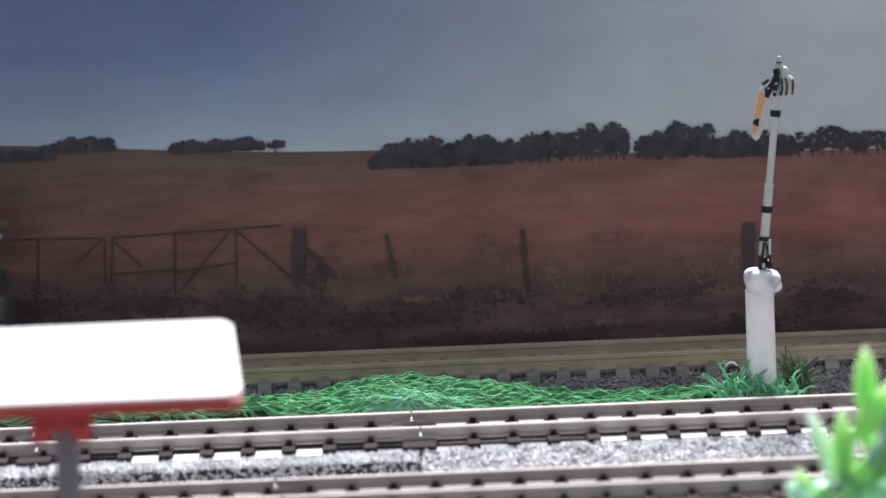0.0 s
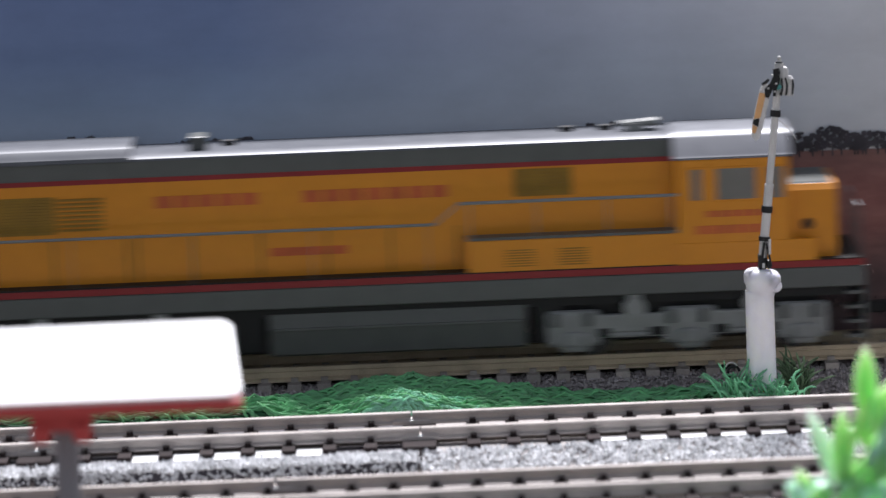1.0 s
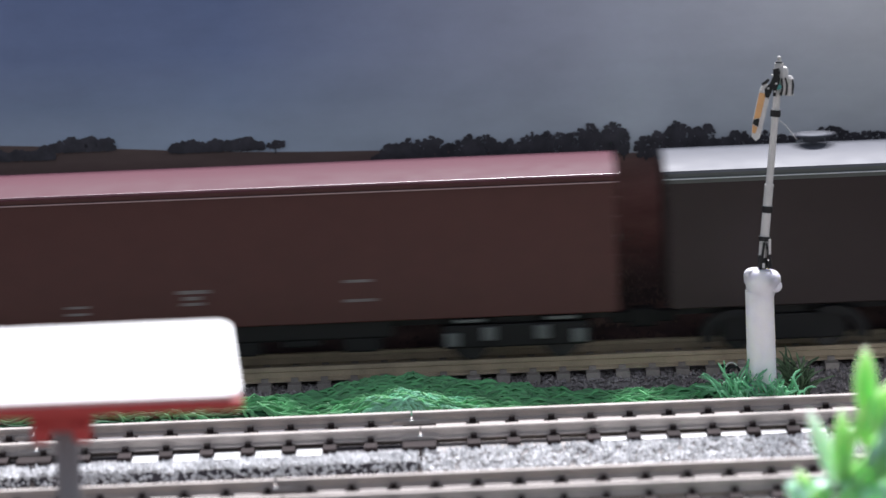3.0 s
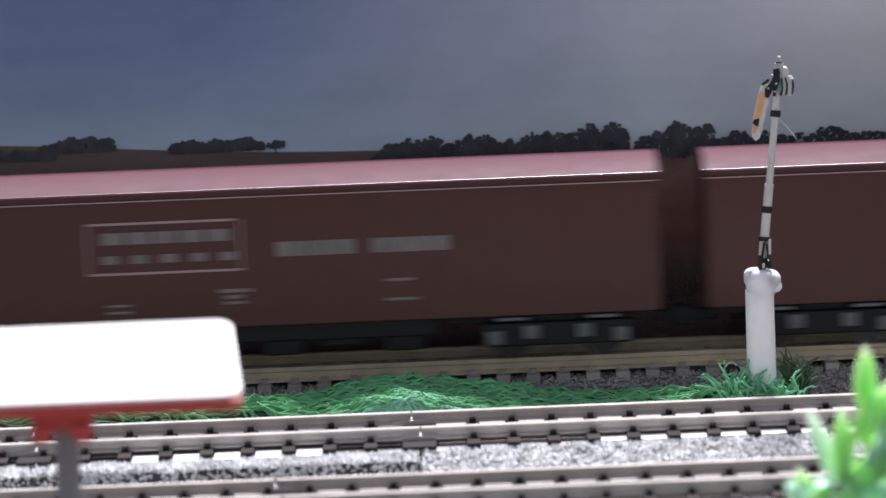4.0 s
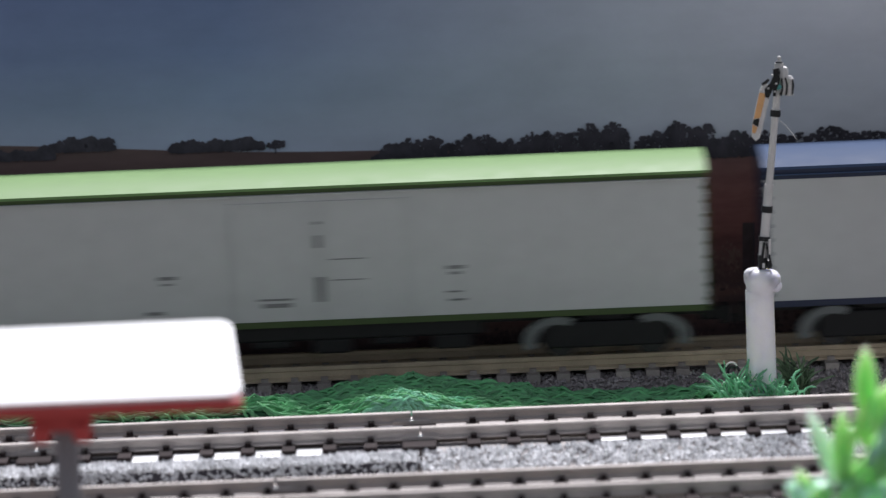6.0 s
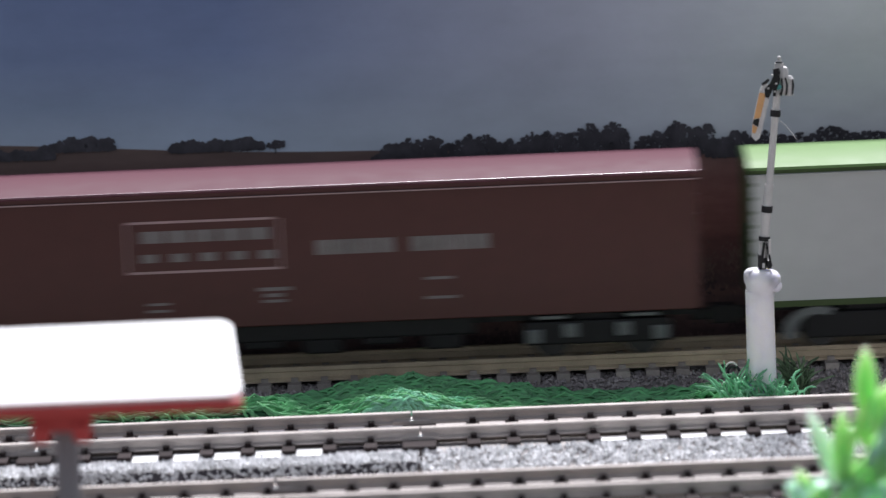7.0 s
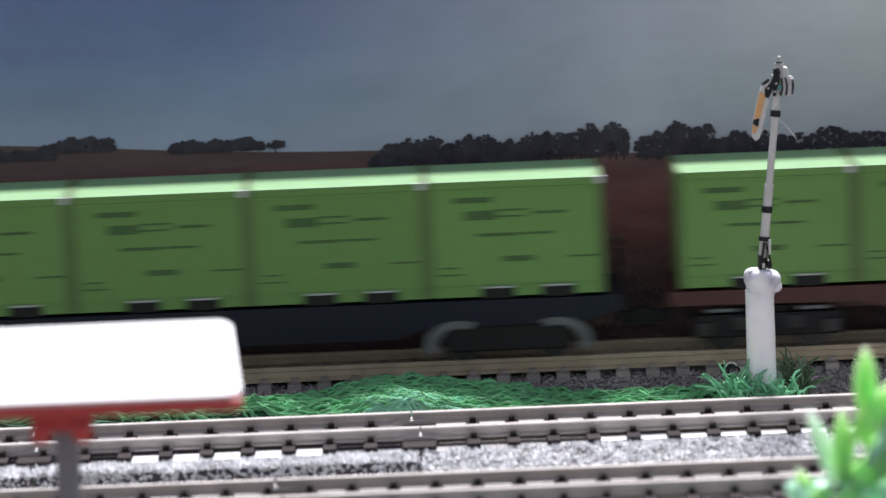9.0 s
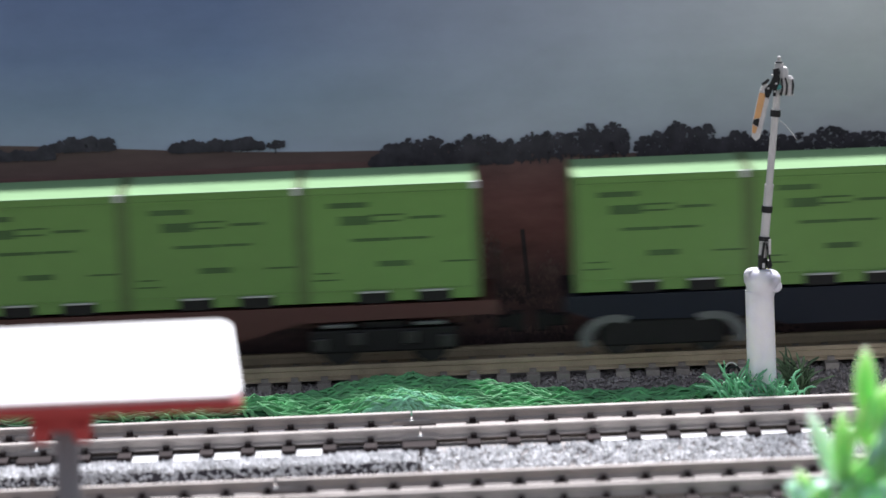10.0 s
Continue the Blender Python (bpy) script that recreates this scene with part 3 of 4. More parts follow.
box(bm, -0.3, 0.15, -0.9, 0.6, 22.2, 24.4, 0.1)
box(bm, 0.9, 1.5, -0.6, 0.5, 22.4, 23.6, 0.1)
rod(bm, (0.1, -0.7, 23), (0.6, -0.7, 26.2), 0.18, 8)
rod(bm, (1.5, -0.7, 22.8), (0.9, -0.8, 26.0), 0.15, 8)
part("bracket", bm, M_BLACK, signal, "chipped black bracket")
bm = B()
rod(bm, (1.25, -0.75, 24.5), (1.35, -0.75, 26.6), 0.2, 8)
box(bm, 0.2, 0.6, -0.95, -0.6, 22.6, 23.3, 0.08)
part("crank", bm, M_MAST, signal)
hx = mast_at(48.5)
bm = B()
rod(bm, (hx + 0.1, 0, 49.2), (hx + 0.15, 0, 50.2), 0.55, 12)
rod(bm, (hx + 0.15, 0, 50.2), (hx + 0.18, 0, 50.9), 0.62, 14)
rod(bm, (hx + 0.18, 0, 50.9), (hx + 0.2, 0, 51.4), 0.4, 12, 0.25)
bmesh.ops.create_icosphere(bm, subdivisions=2, radius=0.3, matrix=Matrix.Translation((hx + 0.2, 0, 51.6)))
part("finial", bm, M_MAST, signal, "", True)
bm = rod(B(), (hx + 0.16, 0, 50.95), (hx + 0.17, 0, 51.12), 0.5, 12)
part("finial_ring", bm, M_BLACK, signal, "black ring")
bm = rod(B(), (hx + 0.12, 0, 49.5), (hx + 0.14, 0, 49.9), 0.7, 12)
part("finial_ring", bm, M_BLACK, signal, "black ring")
bm = box(B(), hx - 0.05, hx + 1.4, -0.8, 0.8, 46.5, 50.5, 0.6)
part("lamp_case", bm, M_MAST, signal, "", True)
bm = rod(rod(B(), (hx + 1.45, 0, 46.4), (hx + 1.5, 0, 48.7), 0.62, 16), (hx + 1.5, 0, 48.7), (hx + 1.5, 0, 49.1), 0.62, 16, 0.3)
part("lamp_back", bm, M_MAST, signal, "", True)
bm = B()
plate(bm, [(hx + 0.85, 46.5), (hx + 1.1, 46.6), (hx + 1.25, 48.0), (hx + 1.0, 49.0), (hx + 0.8, 48.9), (hx + 1.0, 48.0)], -0.95, 0.9)
plate(bm, [(hx + 0.05, 46.6), (hx + 0.35, 46.5), (hx + 0.6, 47.4), (hx + 0.5, 48.9), (hx + 0.3, 48.9), (hx + 0.35, 47.4)], -0.95, 0.9)
plate(bm, [(hx + 1.75, 46.5), (hx + 1.95, 46.7), (hx + 2.1, 47.8), (hx + 2.0, 48.7), (hx + 1.85, 48.7), (hx + 1.9, 47.8)], -0.72, 0.4)
plate(bm, [(hx - 0.75, 50.3), (hx + 0.05, 50.4), (hx + 0.15, 48.6), (hx - 0.3, 47.6), (hx - 0.5, 46.5), (hx - 0.9, 46.6), (hx - 0.8, 47.6), (hx - 1.5, 46.3), (hx - 2.0, 46.5), (hx - 2.0, 47.6), (hx - 1.2, 48.4), (hx - 0.8, 49.2)], -1.4, -0.85)
rod(bm, (hx - 2.3, -1.3, 48.2), (hx - 1.4, -1.5, 48.9), 0.22, 8)
part("lamp_hood", bm, M_BLACK, signal, "black lamp hood", True)
bm = rod(B(), (hx - 0.1, -1.2, 47.8), (hx - 0.1, -0.75, 47.8), 0.42, 14)
part("lens", bm, M_LENS, signal, "teal glass lens")
for x, z in ((-0.9, 49.5), (-0.4, 48.3), (-1.5, 47.7), (-0.6, 47.2)):
    part("bolt_head", box(B(), hx + x - 0.16, hx + x + 0.16, -1.55, -1.35, z - 0.12, z + 0.12, 0.08), M_MAST, signal, "pale chipped bolt head")
bm = plate(B(), [(-1.0, -0.9), (-0.75, -0.1), (-0.2, 0.15), (0.35, -0.3), (0.55, -1.6), (0.4, -4.2), (0.2, -7.4), (-0.3, -7.9), (-0.95, -7.4), (-1.2, -5.2)], -0.18, 0.18)
arm = part("arm", bm, M_MAST, signal, "lowered white arm with orange face")
arm.location = Vector((hx - 1.5, -1.1, 48.1)) * MM
arm.rotation_euler = (0, radians(12), 0)
bm = plate(B(), [(-1.0, -1.2), (-0.1, -1.2), (-0.25, -4.6), (-1.1, -4.9)], -0.26, -0.19)
part("orange_stripe", bm, M_ORANGE, arm, "orange paint")
bm = plate(B(), [(-1.1, -5.0), (-0.35, -4.7), (-0.3, -5.9), (-1.15, -5.6)], -0.26, -0.19)
part("black_chevron", bm, M_BLACK, arm, "black paint")
bm = plate(B(), [(-1.15, -5.7), (-0.4, -6.0), (-0.55, -6.9), (-1.0, -6.8)], -0.26, -0.19)
part("orange_tip", bm, M_ORANGE, arm, "orange paint")
bm = B()
strand(bm, [Vector(p) for p in ((hx - 0.2, -0.3, 43.2), (hx + 0.9, -0.6, 42.2), (hx + 1.9, -0.8, 40.9), (hx + 2.3, -0.8, 40.2))], 0.05)
part("wire", bm, M_MAST, signal, "thin curled wire")

# tufts of torn green grass round the signal's foot
rng = random.Random(5)


def tuft(cx, cy, n, h, spread, mat, label, z0=3.4):
    bm = B()
    for i in range(n):
        x, y = cx + rng.gauss(0, spread), cy + rng.gauss(0, spread * 0.4)
        tall, lean, back = h * rng.uniform(0.3, 1.05), rng.gauss(0, 0.32 * h), rng.gauss(0, 0.15 * h)
        curl, wave, turn = rng.uniform(0.1, 0.5), rng.uniform(0, 6.28), rng.uniform(3.0, 9.0)
        droop = rng.uniform(0.0, 0.6) * tall
        pts = []
        for k in range(13):
            u = k / 12
            pts.append(Vector((x + lean * u * u + curl * math.sin(wave + turn * u), y + back * u + curl * math.cos(wave + turn * u), z0 - 0.6 + tall * u * 1.25 - droop * u ** 3)))
        strand(bm, pts, rng.uniform(0.09, 0.24))
    return tagged(new("grass_tuft", mesh_of("grass_tuft", bm, mat)), label, "grass", "tufts at the signal", kind="stuff")


tuft(39.9, -27.5, 50, 5.6, 0.9, M_TUFT, "curly green grass tuft beside the signal tube", 4.0)
tuft(45.4, -29.4, 65, 5.0, 1.7, M_TUFT, "torn green paper grass before the signal tube", 4.0)
tuft(48.3, -22.5, 90, 5.6, 0.8, M_DRIED, "dull brown-green dried tuft behind the signal tube", 4.0)
bm = B()
strand(bm, [Vector((39.6 + 0.8 * math.cos(a), -21.0, 7.6 + 0.7 * math.sin(a))) for a in [0.3 + 0.3 * i for i in range(10)]], 0.14)
tagged(new("wire_loop", mesh_of("wire_loop", bm, M_MAST)), "small white wire loop beside the signal tube", "wire")
bm = B()
strand(bm, [Vector((39.9 + 0.8 * math.cos(a), -20.9, 7.0 + 0.8 * math.sin(a))) for a in [0.0 + 0.4 * i for i in range(14)]], 0.22)
tagged(new("wire_loop", mesh_of("wire_loop", bm, M_BLACK)), "small black wire loop beside the signal tube", "wire")

# ---- canopy in the foreground ----
canopy = thing("platform_canopy", "white-topped platform canopy with red trim on a grey post", "canopy", at=(-43.5, -141.0, 0))
TILT = radians(14.5)
def rounded_panel(bm, x0, x1, y0, y1, z0, z1, r, slant):
    pts = []
    for cx, cy, a0 in ((x1 - r, y0 + r, -90), (x1 - r - slant, y1 - r, 0), (x0 + r + slant, y1 - r, 90), (x0 + r, y0 + r, 180)):
        for k in range(6):
            a = radians(a0 + 18 * k)
            pts.append((cx + r * math.cos(a), cy + r * math.sin(a)))
    low, top = [bm.verts.new((x, y, z0)) for x, y in pts], [bm.verts.new((x, y, z1)) for x, y in pts]
    for k in range(len(pts)):
        bm.faces.new((low[k], low[(k + 1) % len(pts)], top[(k + 1) % len(pts)], top[k]))
    bm.faces.new(list(reversed(low)))
    bm.faces.new(top)
    return bm


bm = rounded_panel(B(), -36, 20.4, -9.6, 9.6, -0.5, 0.5, 1.6, 1.4)
bmesh.ops.bevel(bm, geom=[e for e in bm.edges if abs(e.verts[0].co.z - e.verts[1].co.z) < 0.01], offset=0.2, segments=2, affect="EDGES")
slab = part("roof_panel", bm, M_SIGN, canopy, "glossy white roof panel", True)
slab.matrix_basis = Matrix.Translation((0, 0, 35.5 * MM)) @ Matrix.Rotation(TILT, 4, "X")
bm = B()
box(bm, -36.2, 20.6, -10.1, -9.0, -1.5, 0.0, 0.35)
trim = part("trim", bm, M_RED, slab, "red edge trim", True)
bm = B()
prism(bm, [(-6.5, 29.4), (-6.5, 32.6), (6.0, 36.2), (6.0, 34.0)], -3.2, 3.4)
part("bracket", bm, M_RED, canopy, "red plastic bracket")
bm = lathe(B(), [(1.9, 0), (1.9, 0.8), (1.45, 1.2), (1.4, 31.5)], 20)
part("post", bm, M_POST, canopy, "", True)
bm = B()
box(bm, -3.3, -1.3, -7.3, -4.0, 28.2, 30.4, 0.4)
box(bm, 1.3, 3.4, -7.3, -4.0, 28.2, 30.4, 0.4)
part("bracket_foot", bm, M_RED, canopy, "red plastic bracket")

# ---- plastic plant in the foreground ----
plant = thing("plastic_plant", "bright green plastic succulent with plump pointed leaves", "plant", at=(46.0, -150.0, -1.6))


def leaf_mesh(length, width, mat):
    bm = B()
    rings, seg = [], 10
    for i in range(9):
        u = i / 8
        w = width * (0.40 + 0.70 * math.sin(math.pi * (0.08 + 0.8 * u))) * max(0.0, 1 - u ** 4) ** 0.6 + 0.08
        bend = 0.10 * length * u * u
        rings.append([bm.verts.new((w * math.cos(2 * math.pi * k / seg), bend + 0.55 * w * math.sin(2 * math.pi * k / seg), u * length)) for k in range(seg)])
    for a, b in zip(rings, rings[1:]):
        for k in range(seg):
            bm.faces.new((a[k], a[(k + 1) % seg], b[(k + 1) % seg], b[k]))
    bm.faces.new(rings[0])
    bm.faces.new(rings[-1])
    return mesh_of("leaf", bm, mat, True)


bm = B()
strand(bm, [Vector(p) for p in ((0, 0, 1.6), (-1.5, 0, 9), (-2.6, 0, 17), (-2.4, 0, 22), (-1.4, 0, 27), (0.2, 0, 31))], 0.7)
strand(bm, [Vector(p) for p in ((-2.4, 0, 21), (-1.0, 0, 23.5), (1.5, 0, 26), (3.5, 0, 28))], 0.6)
part("stem", bm, M_LEAF, plant, "", True)
LEAVES = [(-6.6, -1, 20.2, 3.6, 1.1, -50, 10, 1), (-4.6, -1.5, 20.0, 3.4, 1.2, -15, 15, 1), (-2.0, -2, 20.4, 3.2, 1.2, 20, 20, 1), (0.2, -2, 20.6, 3.4, 1.2, -5, 15, 1), (1.8, -2, 20.2, 3.6, 1.2, 45, 10, 1), (3.4, -1.5, 20.0, 3.6, 1.2, 70, 10, 0),
          (-5.8, -1, 19.4, 3.2, 1.1, 30, 10, 0), (3.0, -1.8, 23.5, 4.5, 1.1, 20, 10, 1), (1.2, -1.4, 22.6, 5.5, 1.2, 32, 5, 0), (4.2, -1, 26.0, 4.5, 1.1, -8, 5, 0),
          (1.6, -1, 27.5, 5.0, 1.0, 35, 5, 1), (2.4, 0.5, 25.5, 6.0, 1.1, 10, 0, 0), (0.6, 0, 26.0, 5.0, 1.0, -12, 5, 0), (3.2, -1, 21.0, 6.0, 1.1, 60, 10, 0), (2.0, -1.5, 18.0, 6.0, 1.2, 62, 10, 1),
          (-6.5, -1, 16.6, 3.6, 1.0, -40, 10, 1), (-1.6, -2, 16.2, 4.2, 1.1, 25, 20, 1), (0.4, -2, 16.6, 4.0, 1.1, 10, 20, 1), (2.6, -1, 16.4, 4.5, 1.1, 30, 10, 0), (-4.8, -2, 15.8, 3.8, 1.0, -10, 15, 1), (-3.4, 0.6, 18.5, 5.0, 1.0, -45, 0, 0),
          (0.2, 0, 29.5, 8.0, 1.15, 2, 0, 0), (0.9, -1, 28.0, 6.0, 1.1, 18, 10, 0), (3.0, 0, 27.0, 8.0, 1.2, 22, 0, 0), (-2.7, -0.5, 22.5, 8.2, 0.95, 3, -5, 0), (-3.0, 0.5, 22.0, 9.0, 0.9, -20, -8, 1),
          (-2.4, -1, 20.5, 9.0, 1.2, 50, 0, 0), (0.5, -0.5, 24.0, 6.5, 1.2, 40, 15, 1), (-4.5, 0.5, 17.0, 7.5, 1.0, -24, 0, 0), (-2.5, -1.5, 15.5, 7.0, 1.75, 4, 10, 0), (-4.2, -1, 14.5, 5.0, 1.3, -35, 10, 1),
          (-3.0, -1, 14.0, 5.5, 1.2, -60, 10, 1), (-1.0, -1, 15.0, 6.0, 1.3, 50, 15, 1), (1.0, -1.5, 15.0, 5.0, 1.3, 75, 10, 1), (1.5, 0, 24.5, 7.0, 1.3, 55, 0, 0), (3.0, -1.0, 23.0, 6.0, 1.3, 40, 20, 1),
          (2.2, 0.5, 29.5, 6.5, 1.1, 30, 0, 0), (4.0, 0, 30.0, 7.5, 1.2, 15, -5, 0), (-5.5, 0, 14.5, 4.6, 1.2, -70, 0, 1), (0.0, 0, 20.0, 7.5, 1.2, 68, 5, 0), (-2.0, 1, 10.0, 6.5, 1.3, -50, 0, 0), (-1.0, -1, 9.0, 6.5, 1.3, 50, 0, 0),
          (0, -1, 4.0, 6.5, 1.4, -60, 20, 0), (0, 1, 4.0, 6.5, 1.4, 60, -10, 0)]
for x, y, z, ln, w, tilt, nod, pale in LEAVES:
    if pale and z < 21:
        nod, ln = -50, ln * 1.25
    ob = new("leaf", leaf_mesh(ln * 0.98, w * 1.02, M_LEAF_PALE if pale else M_LEAF))
    ob.parent = plant
    ob.matrix_basis = pose(x * MM, y * MM, z * MM, nod, tilt, 0)
    if pale:
        tagged(ob, "frosted pale green leaf")

# ---- train ----
PX = 1 / 12.49
TRAIN = []


def wheel(parent, x, z=RAIL_TOP, r=2.9):
    for s in (-1, 1):
        bm = rod(B(), (x, s * 4.3, z + r), (x, s * 5.3, z + r), r, 18)
        part("wheel", bm, M_WHEEL, parent, smooth=True)


def coupler(parent, x0, x1):
    bm = B()
    box(bm, min(x0, x1), max(x0, x1), -1.0, 1.0, 10.6, 12.2, 0.2)
    box(bm, x1 - 1.0, x1 + 1.0, -1.6, 1.2, 10.0, 12.8, 0.3)
    part("coupler", bm, M_UNDER, parent)


def boxes_bogie(parent, xc, box_mat=None):
    """Black bogie with four pale square axle boxes in its side frame."""
    bm = B()
    box(bm, xc - 10.5, xc + 10.5, -8.2, -6.8, 9.2, 12.6, 0.3)
    box(bm, xc - 10.5, xc + 10.5, 6.8, 8.2, 9.2, 12.6, 0.3)
    box(bm, xc - 3, xc + 3, -7, 7, 10.5, 13.4)
    b = part("bogie", bm, M_UNDER, parent)
    for dx, z in ((-9.0, 10.7), (-3.8, 11.4), (3.8, 11.4), (9.0, 10.7)):
        bm = box(B(), xc + dx - 1.05, xc + dx + 1.05, -8.9, -8.1, z - 1.1, z + 0.9, 0.2)
        part("axle_box", bm, box_mat or M_BOX, b, "" if box_mat else "pale grey axle box")
    for dx in (-6.5, 6.5):
        wheel(b, xc + dx)
        bm = box(B(), xc + dx - 2.2, xc + dx + 2.2, -8.6, -7.4, 13.0, 13.5, 0.1)
        part("spring_plank", bm, M_BOX, b, "pale grey plank")
    return b


def curved_bogie(parent, xc, frame_mat=None):
    """Black bogie with pale curved ends to its side frames."""
    bm = B()
    box(bm, xc - 9.0, xc + 9.0, -8.0, -6.9, 8.6, 12.4, 0.3)
    box(bm, xc - 9.0, xc + 9.0, 6.9, 8.0, 8.6, 12.4, 0.3)
    box(bm, xc - 3, xc + 3, -7, 7, 10.5, 13.6)
    b = part("bogie", bm, M_UNDER, parent)
    for s in (-1, 1):
        out = [(xc + s * (7.0 + 5.0 * math.sin(a)), 9.8 + 3.6 * math.cos(a)) for a in [-0.5 + 0.3 * i for i in range(9)]]
        inn = [(xc + s * (7.0 + 3.2 * math.sin(a)), 9.8 + 2.5 * math.cos(a)) for a in [-0.5 + 0.3 * i for i in range(9)]]
        bm = plate(B(), out + inn[::-1], -8.8, -7.9)
        part("bogie_spring", bm, frame_mat or M_BOX, b, "curved frame end")
        wheel(b, xc + s * 6.5)
    return b


def roof_profile(w, z0, z1, n=16):
    rise = z1 - z0
    big = (w * w + rise * rise) / (2 * rise)
    arc = [(-w + 2 * w * i / n) for i in range(n + 1)]
    return [(-w, z0 - 0.4)] + [(y, z1 - big + math.sqrt(big * big - y * y)) for y in arc] + [(w, z0 - 0.4)]


VAN = 1370 * PX


def van(name, front, label, side, roof, band, line, bogie, vents=False, end=None):
    """A bogie van; front is where its front end stands behind the locomotive's back."""
    L = VAN
    v = thing(name, label, "railway wagon", "freight wagons")
    TRAIN.append((v, front))
    bm = box(B(), -L, 0, -9.0, 9.0, 13.8, 33.2, 0.15)
    body = part("body", bm, side, v)
    bm = prism(B(), roof_profile(9.15, 33.7, 35.4), -L - 0.3, 0.3)
    top = part("roof", bm, roof, v, "", True)
    low = 31.9 if vents else 32.75
    bm = B()
    box(bm, -L - 0.1, 0.1, -9.12, -8.9, low, 33.5)
    box(bm, -L - 0.1, 0.1, 8.9, 9.12, low, 33.5)
    part("cornice", bm, band, v)
    bm = B()
    box(bm, -L - 0.2, 0.2, -9.5, -9.05, 32.5, 32.66)
    part("gutter", bm, line, v, "pale rain gutter line")
    bm = B()
    box(bm, -L + 1, -1, -5.5, 5.5, 12.4, 14.0)
    box(bm, -L + 32, -32, -8.0, 8.0, 11.2, 13.9, 0.3)
    part("underframe", bm, M_UNDER, v)
    for k in range(5):
        bm = box(B(), -L + 36 + k * 8.6, -L + 41.5 + k * 8.6, -7.8, -4.0, 9.2 + (k % 2), 11.3, 0.3)
        part("equipment_box", bm, M_UNDER, v)
    bogie(v, -14.6)
    bogie(v, -L + 16.0)
    coupler(v, -1, 2.9)
    coupler(v, -L + 1, -L - 2.9)
    for x in (0.0, -L):
        bm = box(B(), x - 0.12, x + 0.12, -8.9, 8.9, 14.0, 33.1)
        part("end_panel", bm, end or side, body)
    # end details: ribs, ladder and door of the end walls
    for x in (0.0, -L):
        s = 1 if x == 0.0 else -1
        for y in (-6.6, -2.4, 2.4, 6.6):
            bm = box(B(), min(x, x + s * 0.35), max(x, x + s * 0.35), y - 0.35, y + 0.35, 14.2, 33.0)
            part("end_rib", bm, end or side, body)
        for k in range(6):
            bm = box(B(), min(x, x + s * 0.3), max(x, x + s * 0.3), -9.05, -7.4, 16 + k * 2.8, 16.3 + k * 2.8)
            part("ladder_rung", bm, end or side, body)
    if vents:
        for k in range(5):
            xv = -292 * PX - 270 * PX * k
            if xv < -L + 8:
                continue
            bm = B()
            lathe(bm, [(1.5, 34.6), (1.1, 35.4), (1.3, 35.9), (2.2, 36.4), (2.7, 36.8), (2.6, 36.95), (1.6, 36.8)], 18)
            bmesh.ops.translate(bm, vec=(xv, 0, 0), verts=bm.verts)
            part("roof_vent", bm, roof, top, "", True)
    return v, body


def bars(body, rows, mat, name="lettering", y=-9.06, label=""):
    """Plain bars in place of writing: (x, z, length, height)."""
    bm = B()
    for x, z, ln, h in rows:
        box(bm, x, x + ln, y - 0.03, y + 0.04, z, z + h)
    part(name, bm, mat, body, label)


def brown_van(front, label, lettered=True):
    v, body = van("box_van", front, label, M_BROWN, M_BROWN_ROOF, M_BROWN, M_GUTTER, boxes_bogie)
    # added rod, paler and glossier than the roof, to draw the eave's highlight
    part("eave_highlight", rod(B(), (-VAN - 0.3, -9.12, 33.62), (0.3, -9.12, 33.62), 0.2, 12), M_EAVE_HIGHLIGHT, v, "thin glossy bead added for the eave's highlight line", True)
    x0 = -1010 * PX
    if lettered:
        bars(body, [(x0, 29.2, 262 * PX, 0.34), (x0 + 0.3, 22.0, 270 * PX, 0.34), (x0 - 0.1, 22.0, 0.22, 7.3), (x0 + 21.6, 22.0, 0.22, 7.3)], M_GUTTER, "lettering_frame", label="thin white frame line")
        bars(body, [(x0 + 2.0 + 3.75 * k, 26.4, 3.2, 1.7) for k in range(5)], M_PRINT_WHITE, label="white block lettering")
        bars(body, [(x0 + 2.0 + 4.2 * k, 23.6, 2.2, 1.2) for k in range(5)], M_PRINT_WHITE, label="white block lettering")
        bars(body, [(-675 * PX + 2.25 * k, 23.8, 1.95, 2.1) for k in (0, 1, 2, 3, 4, 6, 7, 8, 9, 10)], M_PRINT_WHITE, label="white block lettering")
    bars(body, [(-485 * PX, 19.6, 4.0, 0.4), (-485 * PX, 16.8, 4.6, 0.4), (x0 + 18.4, 18.9, 4.6, 0.5), (x0 + 19.2, 18.0, 2.6, 0.5), (x0 + 19.0, 17.2, 3.2, 0.4), (x0 + 2.5, 17.4, 3.2, 0.35), (x0 + 2.5, 16.4, 3.2, 0.35)],
         M_PRINT_WHITE, "small_lettering", label="small white lettering")
    return v


